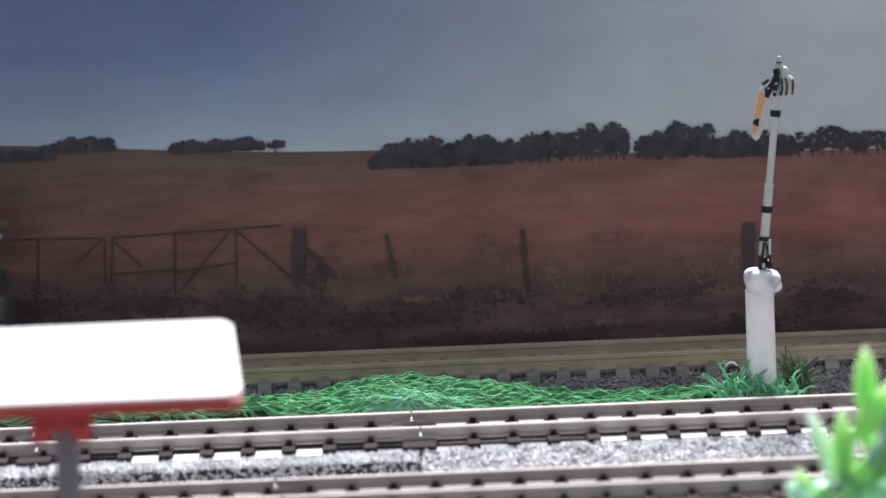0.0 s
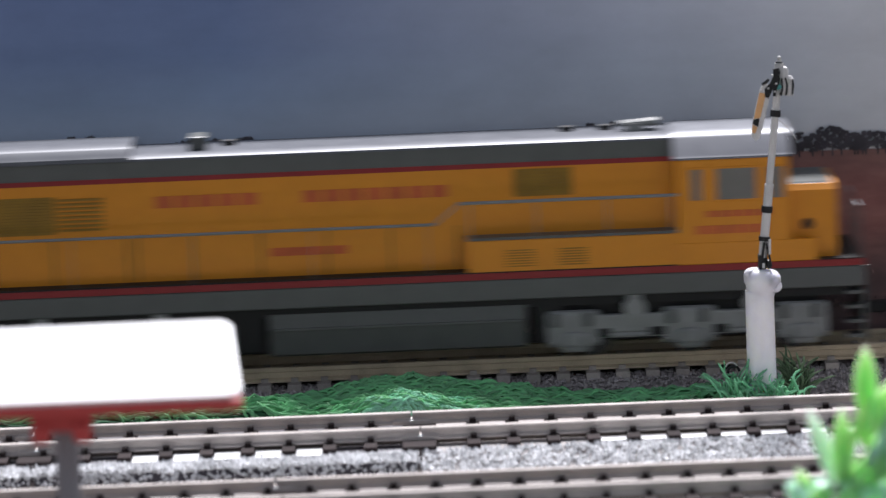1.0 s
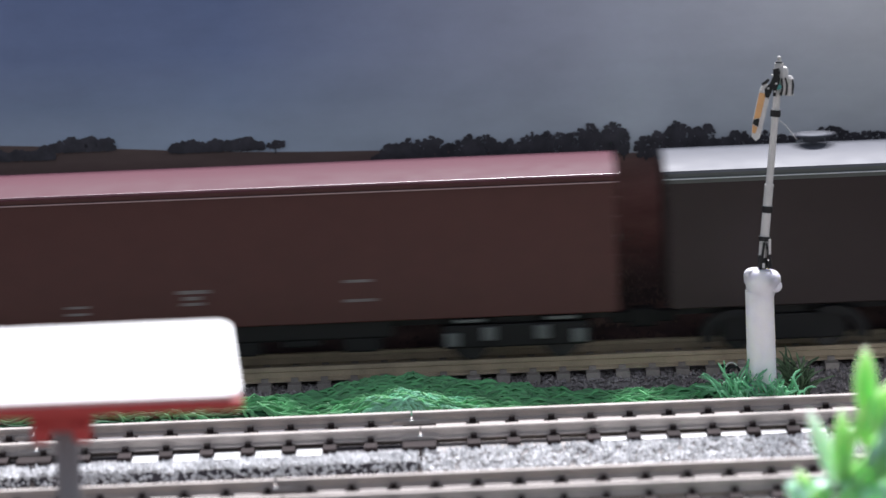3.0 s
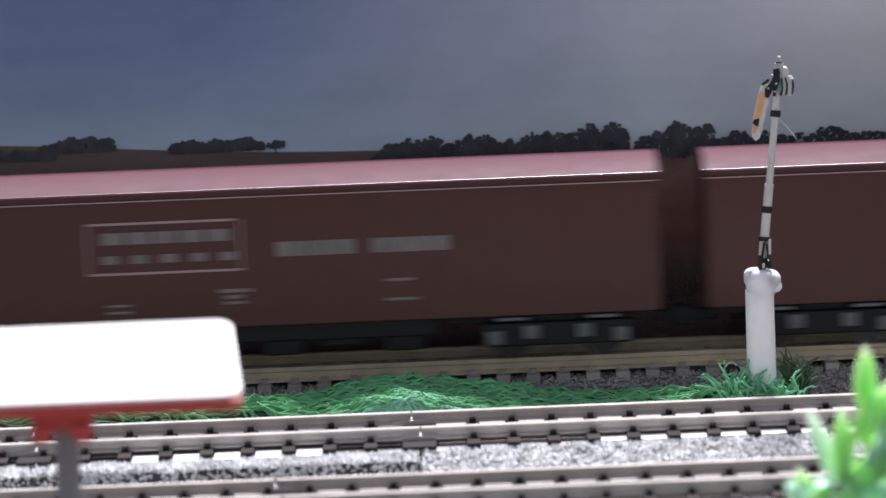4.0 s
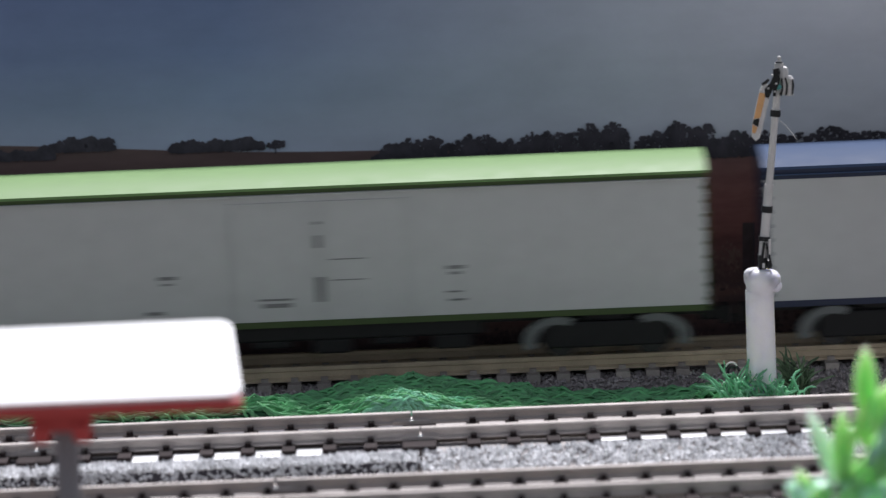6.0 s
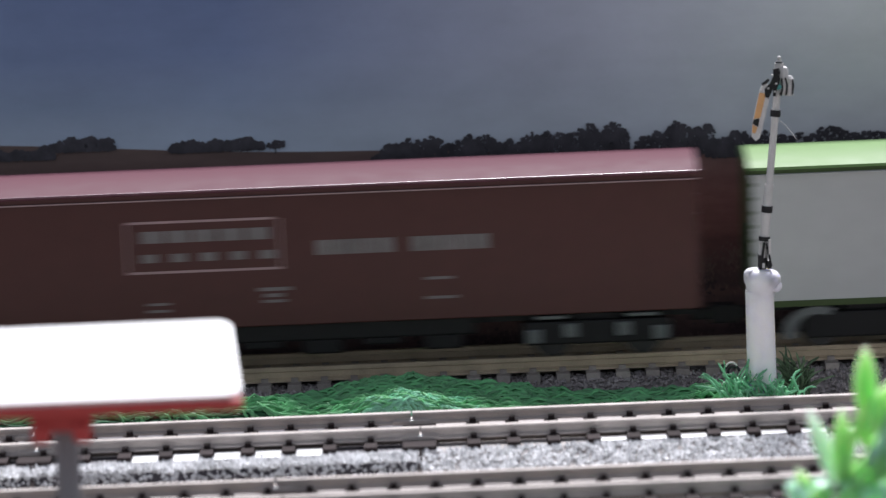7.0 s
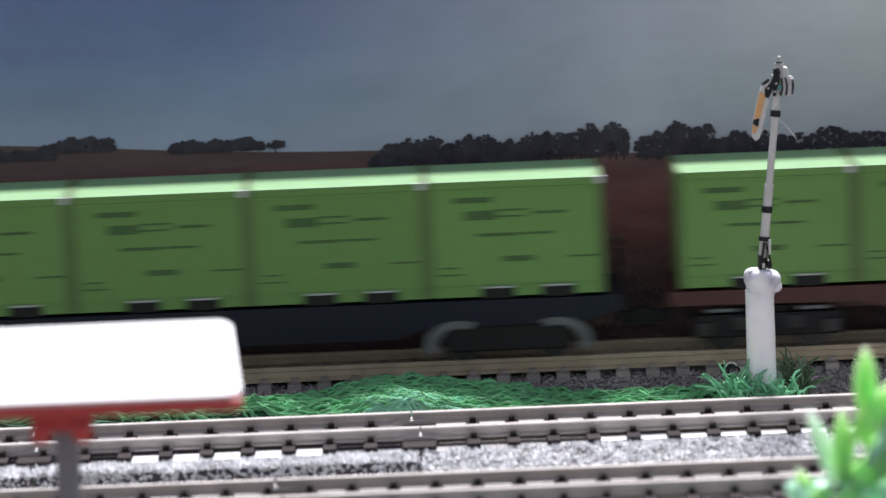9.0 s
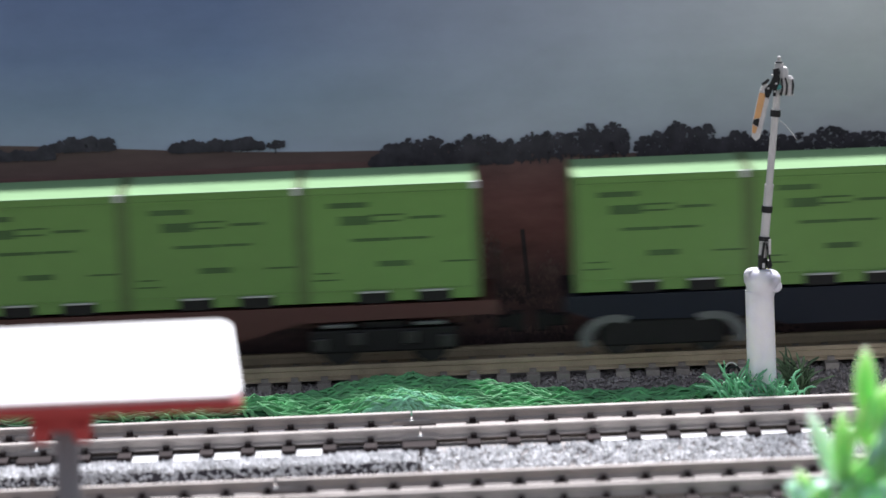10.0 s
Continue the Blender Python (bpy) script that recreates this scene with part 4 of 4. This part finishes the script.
def white_van(name, front, label, roof, band, line, bogie, vents):
    v, body = van(name, front, label, M_WHITE, roof, band, line, bogie, vents, M_GREEN_DARK if not vents else M_BLUE_BAND)
    L = VAN
    # plug doors in shallow frames with dark fittings
    for xd in (-56.0, -L + 56.0 - 14):
        bm = B()
        for a in (xd, xd + 13.6):
            box(bm, a, a + 0.35, -9.22, -8.95, 14.6, 31.6)
        box(bm, xd, xd + 13.9, -9.18, -8.95, 31.2, 31.5)
        part("door_frame", bm, M_WHITE, body)
    bars(body, [(-56.0, 24.8, 1.3, 1.8), (-56.0, 28.2, 1.3, 0.4), (-56.0, 17.0, 1.6, 3.6), (-37.0, 21.0, 2.6, 0.5), (-36.6, 20.2, 1.6, 0.4), (-78.0, 21.0, 2.6, 0.5), (-77.6, 20.2, 1.6, 0.3), (-64.0, 17.4, 5.0, 0.3),
                (-63.4, 16.4, 4.2, 0.6), (-80.0, 16.0, 2.6, 0.5), (-36.8, 16.4, 2.4, 0.3), (-53.5, 23.0, 5.0, 0.15), (-53.5, 20.0, 5.0, 0.15), (-37.2, 17.6, 2.2, 0.25)], M_PRINT_GREY, "side_marking", label="small dark fittings and lettering")
    for k in range(9):
        for x in (-0.4, -L - 0.08):
            bm = box(B(), x, x + 0.48, -9.1, -8.4, 15 + k * 2.0, 15.5 + k * 2.0)
            part("end_grip", bm, M_GREEN_DARK if not vents else band, body)
    bm = box(B(), -L, 0, -9.08, -8.8, 13.5, 14.4)
    part("sill", bm, band, v, "dark sill")
    return v


CONT = 316 * PX


def container_mesh_parts(t, x0):
    """One twelve-foot container whose front end stands at x0."""
    L = 312 * PX
    bm = box(B(), x0 - L, x0, -8.2, 8.2, 16.6, 33.2, 0.1)
    c = part("container", bm, M_CONTAINER, t)
    # thin sheet whose paler green carries the sky's sheen on the container top
    part("roof_sheet", box(B(), x0 - L + 0.1, x0 - 0.1, -8.15, 8.15, 33.1, 33.3, 0.08), M_CONT_SHEEN, c, "roof sheet, sky sheen put into its paler green")
    for a in (x0 - L + 0.05, x0 - 0.65):
        part("corner_post", box(B(), a - 0.2, a + 0.8, -8.33, -8.1, 16.7, 33.0), M_CONT_POST, c, "dull green corner post")
        part("roof_rib", box(B(), a, a + 0.6, -8.0, 8.0, 33.2, 33.42), M_CONT_POST, c)
    part("top_rail", box(B(), x0 - L + 0.65, x0 - 0.65, -8.33, -8.1, 31.9, 32.2), M_CONTAINER, c)
    part("bottom_rail", box(B(), x0 - L + 0.65, x0 - 0.65, -8.30, -8.1, 18.1, 18.3), M_CONTAINER, c)
    bm = box(B(), x0 - 0.9, x0 + 0.2, -8.4, -7.2, 32.3, 33.35, 0.1)
    part("corner_casting", bm, M_WHITE, c, "pale corner casting")
    bars(c, [(x0 - 21.2, 30.2, 5.6, 0.75), (x0 - 19.6, 27.7, 4.6, 1.3), (x0 - 15.2, 28.0, 4.2, 0.25), (x0 - 15.2, 28.9, 4.6, 0.25), (x0 - 9.8, 28.3, 4.6, 0.4), (x0 - 18.0, 25.3, 6.0, 0.45), (x0 - 11.6, 25.4, 4.6, 0.35),
             (x0 - 14.4, 21.6, 4.4, 0.8), (x0 - 5.0, 21.9, 4.4, 0.25), (x0 - 23.6, 19.8, 3.6, 0.2), (x0 - 23.2, 20.8, 2.6, 0.2)], M_PRINT_DARK, y=-8.24, label="dark printed lettering")
    for a in (x0 - 17.4, x0 - 8.8):
        # solid black block in place of the shaded hollow of the pocket
        bm = box(B(), a - 0.2, a + 4.6, -8.40, -8.0, 16.3, 17.9, 0.15)
        part("fork_pocket", bm, M_UNDER, c, "black block for the shade inside a fork pocket")
        # lip in white: the highlight along the pocket's top edge, as colour
        bm = box(B(), a + 0.1, a + 4.3, -8.95, -8.1, 17.9, 18.15, 0.1)
        part("pocket_lip", bm, M_WHITE, c, "pocket lip, painted pale as a lit top edge")
    return c


def container_wagon(front, label, paint, bogie, belly):
    w = thing("container_wagon", label, "railway wagon", "freight wagons")
    TRAIN.append((w, front))
    L = 1576 * PX
    z = 10.6
    out = [(-L - 1.5, 14.2), (-L - 1.5, 16.2), (2.5, 16.2), (2.5, 14.2)]
    out += [(-26, 13.9), (-38, z), (-L + 38, z), (-L + 26, 13.9)] if belly else [(-3, 12.6), (-26, 12.4), (-30, 11.0), (-L + 30, 11.0), (-L + 26, 12.4), (-L + 3, 12.6)]
    bm = plate(B(), out, -8.7, -7.9)
    part("side_sill", bm, paint, w)
    bm = plate(B(), out, 7.9, 8.7)
    part("side_sill", bm, paint, w)
    bm = B()
    box(bm, -L - 1.4, 2.4, -8.0, 8.0, 15.2, 16.1)
    box(bm, -L + 2, -2, -2.5, 2.5, 12.0, 15.3)
    part("deck", bm, paint, w)
    bars(w, [(-L / 2 - 2.2, 13.6, 4.4, 0.5), (-L / 2 - 2.0, 12.4, 3.4, 0.4), (-L / 2 - 1.8, 11.6, 3.0, 0.4)], M_PRINT_WHITE, "lettering", y=-8.74, label="small white lettering")
    for k in range(5):
        c = container_mesh_parts(w, -k * CONT)
    bogie(w, -14.0)
    bogie(w, -L + 12.4)
    coupler(w, 2.0, 5.2)
    coupler(w, -L - 1.0, -L - 4.6)
    bm = B()
    rod(bm, (2.2, -6.5, 16), (2.2, -6.5, 22.5), 0.25, 8)
    rod(bm, (2.2, -6.5, 22.5), (2.2, 2.0, 22.5), 0.25, 8)
    rod(bm, (2.2, 2.0, 22.5), (2.2, 2.0, 16), 0.25, 8)
    part("end_rail", bm, M_UNDER, w, "black end rail")
    return w


# locomotive
loco = thing("diesel_locomotive", "yellow and grey diesel locomotive with red striping and silver-grey roof", "locomotive")
TRAIN.append((loco, 0.0))


def loco_truck(xc):
    bm = B()
    for s in (-1, 1):
        y0, y1 = (-8.9, -7.6) if s < 0 else (7.6, 8.9)
        box(bm, xc - 20.0, xc + 16.0, y0, y1, 10.7, 13.4, 0.3)
        for dx in (-18.5, -2.0, 14.0):
            box(bm, xc + dx - 4.6, xc + dx + 3.0, y0 - 0.25 * (s < 0), y1, 8.9, 14.2, 0.7)
            box(bm, xc + dx - 2.6, xc + dx + 1.4, y0 - 0.6 * (s < 0), y1, 8.2, 11.0, 0.5)
        box(bm, xc - 15, xc + 12, y0, y1, 10.0, 10.8, 0.3)
    t = part("truck", bm, M_TRUCK, loco, "light grey cast truck frame")
    bm = B()
    for dx in (-10.5, 6.5):
        rod(bm, (xc + dx, -9.4, 14.2), (xc + dx, -7.0, 14.2), 1.6, 14)
        box(bm, xc + dx - 1.0, xc + dx + 1.0, -9.2, -7.0, 14.2, 16.4, 0.3)
    part("brake_cylinder", bm, M_TRUCK, t)
    # openings are not cut; black blocks paint the shade in them
    for dx in (-15.2, -7.0, 1.6, 9.4):
        part("opening_shade", box(B(), xc + dx - 1.5, xc + dx + 1.1, -9.0, -8.6, 10.2, 11.5, 0.2), M_UNDER, t, "black block for the shade in a truck frame opening")
    for dx in (-19.3, -2.8, 13.2):
        part("journal_box", box(B(), xc + dx - 1.3, xc + dx + 1.3, -9.9, -8.9, 9.0, 11.2, 0.4), M_TRUCK, t)
        part("coil_spring", rod(rod(B(), (xc + dx - 2.6, -9.2, 12.0), (xc + dx - 2.6, -9.2, 13.9), 0.6, 10), (xc + dx + 2.0, -9.2, 12.0), (xc + dx + 2.0, -9.2, 13.9), 0.6, 10), M_GREY, t, "dark grey springs")
    for dx in (-16.5, -2.5, 12.0):
        wheel(t, xc + dx, r=3.1)
    bm = box(B(), xc - 20, xc + 16, -7.0, 7.0, 9.5, 15.4)
    part("truck_core", bm, M_UNDER, t)


bm = B()
box(bm, -3.4, 133.4, -9.4, 9.4, 16.2, 19.2, 0.2)
part("frame", bm, M_GREY, loco)
bm = box(B(), -2.0, 132.0, -8.4, 8.4, 14.9, 16.25)
part("lower_frame", bm, M_UNDER, loco, "black lower frame")
bm = box(B(), -3.2, 133.2, -9.5, -9.3, 19.25, 20.2)
part("sill_stripe", bm, M_LOCO_RED, loco, "dark red sill stripe")
bm = box(B(), 0, 107, -6.5, 6.5, 20.3, 35.0, 0.2)
hood = part("hood", bm, M_YELLOW, loco, "armour yellow hood side")
bm = box(B(), 0.02, 107, -6.56, 6.56, 34.8, 35.5)
part("upper_stripe", bm, M_LOCO_RED, loco, "thin red stripe")
bm = prism(B(), [(-6.5, 35.5), (-6.5, 37.9), (6.5, 37.9), (6.5, 35.5)], 0.0, 107.0)
part("hood_top", bm, M_GREY, loco, "grey hood top", True)
bm = prism(B(), [(-6.6, 37.85), (-6.5, 38.15), (-6.0, 38.4), (-3, 38.55), (3, 38.55), (6.0, 38.4), (6.5, 38.15), (6.6, 37.85)], 0.0, 106.8)
roof = part("roof", bm, M_LOCO_ROOF, loco, "silver-grey roof", True)
bm = prism(B(), [(-6.9, 38.0), (-6.85, 38.5), (-6.3, 38.9), (-5.6, 39.5), (-5.0, 39.8), (5.0, 39.8), (6.3, 38.9), (6.9, 38.0)], -0.4, 29.8)
part("radiator_top", bm, M_LOCO_ROOF, loco, "raised silver-grey radiator top", True)
bm = B()
box(bm, 37.9, 40.5, -2.5, 2.5, 38.4, 40.4, 0.3)
part("exhaust_stack", bm, M_GREY, loco)
for x in (43.5, 92.0, 97.5):
    bm = rod(B(), (x, 1.5, 38.4), (x, 1.5, 39.2), 1.0, 12)
    part("roof_fitting", bm, M_UNDER, loco)
bm = B()
for i in range(3):
    rod(bm, (102.2 - 2.8, -1.0 + i, 39.5), (102.2 + 2.8, -1.0 + i, 39.65), 0.25, 10, 0.5)
box(bm, 100.5, 103.0, -1.5, 1.8, 38.4, 39.6)
part("air_horn", bm, M_TRUCK, loco, "grey air horns", True)
# hood side: grilles, walkway rail, doors
bm = B()
for k in range(12):
    box(bm, 4.3, 18.5, -6.72, -6.4, 28.0 + k * 0.42, 28.22 + k * 0.42)
box(bm, 4.1, 18.7, -6.62, -6.4, 27.8, 33.2)
part("radiator_grille", bm, M_YELLOW_DARK, hood, "dark yellow radiator grille")
bm = B()
for k in range(8):
    box(bm, 19.0, 25.5, -6.72, -6.4, 28.2 + k * 0.62, 28.5 + k * 0.62)
part("side_louvre", bm, M_YELLOW_DARK, hood)
bm = box(B(), 84, 92.2, -6.68, -6.4, 30.6, 34.5)
intake = part("air_intake", bm, M_YELLOW_DARK, hood, "dark yellow air intake")
for k in range(8):
    part("slat", box(B(), 84.2, 92.0, -6.78, -6.6, 30.8 + k * 0.46, 31.0 + k * 0.46), M_YELLOW_DARK, intake)
bm = B()
for x in (9.5, 18.0, 28.5, 30.0, 38.0, 47.5, 57.0, 66.0, 75.5):
    box(bm, x, x + 0.35, -6.62, -6.4, 20.7, 26.8)
part("door_seam", bm, M_YELLOW_DARK, hood)
bm = B()
rod(bm, (3.5, -9.3, 27.5), (72.5, -9.3, 27.5), 0.22, 8)
rod(bm, (72.5, -9.3, 27.5), (76.2, -9.5, 30.4), 0.16, 8)
for x in (4.0, 21.0, 38.0, 55.0, 71.5):
    rod(bm, (x, -9.3, 20.4), (x, -9.3, 27.5), 0.06, 8)
part("side_handrail", bm, M_RAILING, loco, "grey side handrail")
part("walkway_deck", box(B(), -3.0, 107.0, -9.42, 9.42, 20.1, 20.45), M_UNDER, loco, "dark grey walkway deck")
bm = B()
box(bm, 77.0, 107.0, -9.45, -6.4, 20.3, 24.9, 0.15)
side_box = part("side_locker", bm, M_YELLOW, loco)
bm = B()
for x in (84.5, 92.0):
    for k in range(7):
        box(bm, x - 2, x + 2, -9.52, -9.4, 21.0 + k * 0.38, 21.15 + k * 0.38)
part("locker_louvre", bm, M_YELLOW_DARK, side_box)
bm = B()
box(bm, 77.0, 107, -9.5, -6.4, 24.9, 25.3)
part("walkway", bm, M_GREY, loco, "grey walkway edge")
bm = B()
rod(bm, (76, -9.6, 30.4), (107, -9.6, 30.4), 0.24, 8)
for x in (77.5, 87, 97, 106):
    rod(bm, (x, -9.5, 25.2), (x, -9.6, 30.4), 0.11, 8)
part("handrail", bm, M_RAILING, loco, "grey handrail")
bars(hood, [(33.0 + 3.0 * k, 31.0, 2.5, 1.7) for k in range(5)] + [(54.0 + 3.0 * k, 31.0, 2.5, 1.7) for k in range(7)], M_PRINT_RED, y=-6.55, label="red block lettering")
bars(hood, [(49.0, 23.4, 11.0, 1.2)], M_PRINT_RED, y=-6.55, label="red block lettering")
# cab
bm = box(B(), 106.9, 122.9, -9.6, 9.6, 20.3, 35.4, 0.3)
cab = part("cab", bm, M_YELLOW, loco, "armour yellow cab")
bm = prism(B(), [(-9.75, 35.3), (-9.75, 35.6), (-9.35, 35.9), (-7.4, 38.1), (-6.6, 38.6), (-4, 38.85), (4, 38.85), (6.6, 38.6), (7.4, 38.1), (9.35, 35.9), (9.75, 35.6), (9.75, 35.3)], 106.6, 123.2)
part("cab_roof", bm, M_CAB_ROOF, loco, "silver-grey cab roof", True)
for x0, x1 in ((109.0, 110.4), (112.6, 118.2), (120.0, 122.0)):
    bm = B()
    box(bm, x0 - 0.25, x1 + 0.25, -9.72, -9.5, 29.2, 34.2, 0.1)
    f = part("window_frame", bm, M_YELLOW, cab)
    bm = box(B(), x0, x1, -9.8, -9.6, 29.5, 33.9)
    part("pane", bm, M_GLASS_DARK, f, "smoky window pane")
for y in (-5.0, 5.0):
    bm = box(B(), 122.7, 123.0, y - 2.6, y + 2.6, 30.0, 34.2, 0.1)
    part("windscreen", bm, M_GLASS_DARK, cab, "smoky window pane")
bars(cab, [(111.0 + 1.55 * k, 27.0, 1.25, 0.9) for k in range(6)] + [(109.5 + 1.7 * k, 24.6, 1.4, 1.2) for k in range(6)], M_PRINT_RED, y=-9.66, label="red block lettering")
bm = box(B(), 106.8, 126.5, -9.72, -8.6, 20.25, 23.4, 0.15)
part("side_step_box", bm, M_YELLOW, cab)
bm = box(B(), 122.0, 132.8, -9.4, 9.4, 20.15, 20.35)
part("deck_edge", bm, M_UNDER, cab, "grey front deck")
bm = prism(B(), [(-7.6, 20.3), (-7.6, 30.0), (-6.8, 30.8), (6.8, 30.8), (7.6, 30.0), (7.6, 20.3)], 122.8, 129.7)
nose = part("nose", bm, M_YELLOW, loco, "short yellow nose hood", True)
bm = prism(B(), [(-6.6, 30.75), (-6.2, 31.05), (6.2, 31.05), (6.6, 30.75)], 122.9, 129.0)
part("nose_top", bm, M_GREY, nose, "grey nose top")
bm = rod(B(), (125.5, -7.9, 25.2), (125.5, -7.5, 25.2), 0.8, 12)
part("sand_hatch", bm, M_UNDER, nose)
for x0 in (132.8, -3.0):
    for y in (-8.8, 3.0):
        # top bar paler than its posts: the light on it is in the colour
        bm = rod(B(), (x0, y, 27.6), (x0, y + 5.8, 27.6), 0.13, 8)
        rail = part("end_handrail", bm, M_CHROME, loco, "end handrail, pale for the light on its top bar")
        for yy in (y, y + 5.8):
            bm = rod(B(), (x0, yy, 19), (x0, yy, 27.7), 0.13, 8)
            part("stanchion", bm, M_GREY, rail, "grey stanchion")
for s, x0 in ((1, 130.6), (-1, -3.4)):
    bm = B()
    for k in range(4):
        box(bm, x0, x0 + 2.8, -9.5, -7.0, 8.8 + k * 2.1, 9.3 + k * 2.1)
    box(bm, x0 + (2.4 if s > 0 else 0), x0 + (2.8 if s > 0 else 0.4), -9.5, 9.5, 8.6, 16.0)
    part("step", bm, M_GREY, loco, "grey end steps")
bm = prism(B(), [(-8.6, 15.3), (-8.9, 13.0), (-8.4, 9.4), (-6.0, 8.7), (6.0, 8.7), (8.4, 9.4), (8.9, 13.0), (8.6, 15.3)], 48.5, 85.0)
tank = part("fuel_tank", bm, M_GREY, loco, "grey fuel tank")
bm = B()
box(bm, 49.0, 84.6, -9.2, -8.8, 13.0, 13.3)
part("tank_rail", bm, M_GREY, tank)
loco_truck(26.5)
loco_truck(111.0)
coupler(loco, 133, 138.5)
coupler(loco, -3.0, -7.0)
bm = box(B(), 42.5, 47.8, -8.3, 8.3, 9.6, 15.3, 0.4)
part("battery_box", bm, M_UNDER, loco)
bm = box(B(), 86.0, 90.5, -8.3, 8.3, 9.6, 15.3, 0.4)
part("battery_box", bm, M_UNDER, loco)

van("ventilated_van", -180, "very dark brown van with a silver roof and round vents", M_BROWN_DARK, M_ROOF_SILVER, M_GREY, M_CHROME, functools.partial(curved_bogie, frame_mat=M_UNDER), vents=True)
brown_van(-1646, "plain red-brown box van with small white markings and glossy roof", False)
brown_van(-3106, "red-brown box van with white block lettering and glossy roof")
white_van("refrigerator_van", -4584, "off-white refrigerator van with a blue vented roof", M_BLUE_ROOF, M_BLUE_BAND, M_BLUE_ROOF, curved_bogie, True)
white_van("box_van", -6062, "off-white box van with a rounded green roof", M_GREEN_ROOF, M_GREEN_DARK, M_WHITE, curved_bogie, False)
brown_van(-7530, "red-brown box van with white block lettering and glossy roof")
container_wagon(-9050, "red-brown container wagon carrying five yellow-green containers", M_BROWN, functools.partial(boxes_bogie, box_mat=M_WHEEL), True)
container_wagon(-10759, "slate-blue container wagon carrying five yellow-green containers", M_WAGON_BLUE, curved_bogie, False)
container_wagon(-12502, "red-brown container wagon carrying five yellow-green containers", M_BROWN, functools.partial(boxes_bogie, box_mat=M_WHEEL), True)

# where the locomotive's back stands along the track, by time
RUN = [(0.0, -1670), (0.5, -916), (1.0, -135), (1.5, 581), (2.0, 1370), (2.5, 2038), (4.0, 4271), (4.5, 5026), (5.0, 5741), (5.5, 6554), (7.0, 8765), (7.5, 9550),
       (8.0, 10285), (8.5, 11081), (9.0, 11828), (9.5, 12620), (10.0, 13350)]


def motions():
    for ob, back in TRAIN:
        walk(ob, [(t, pose((r + back - 784) * PX * MM, 0.4 * MM, 0)) for t, r in RUN])


motions()
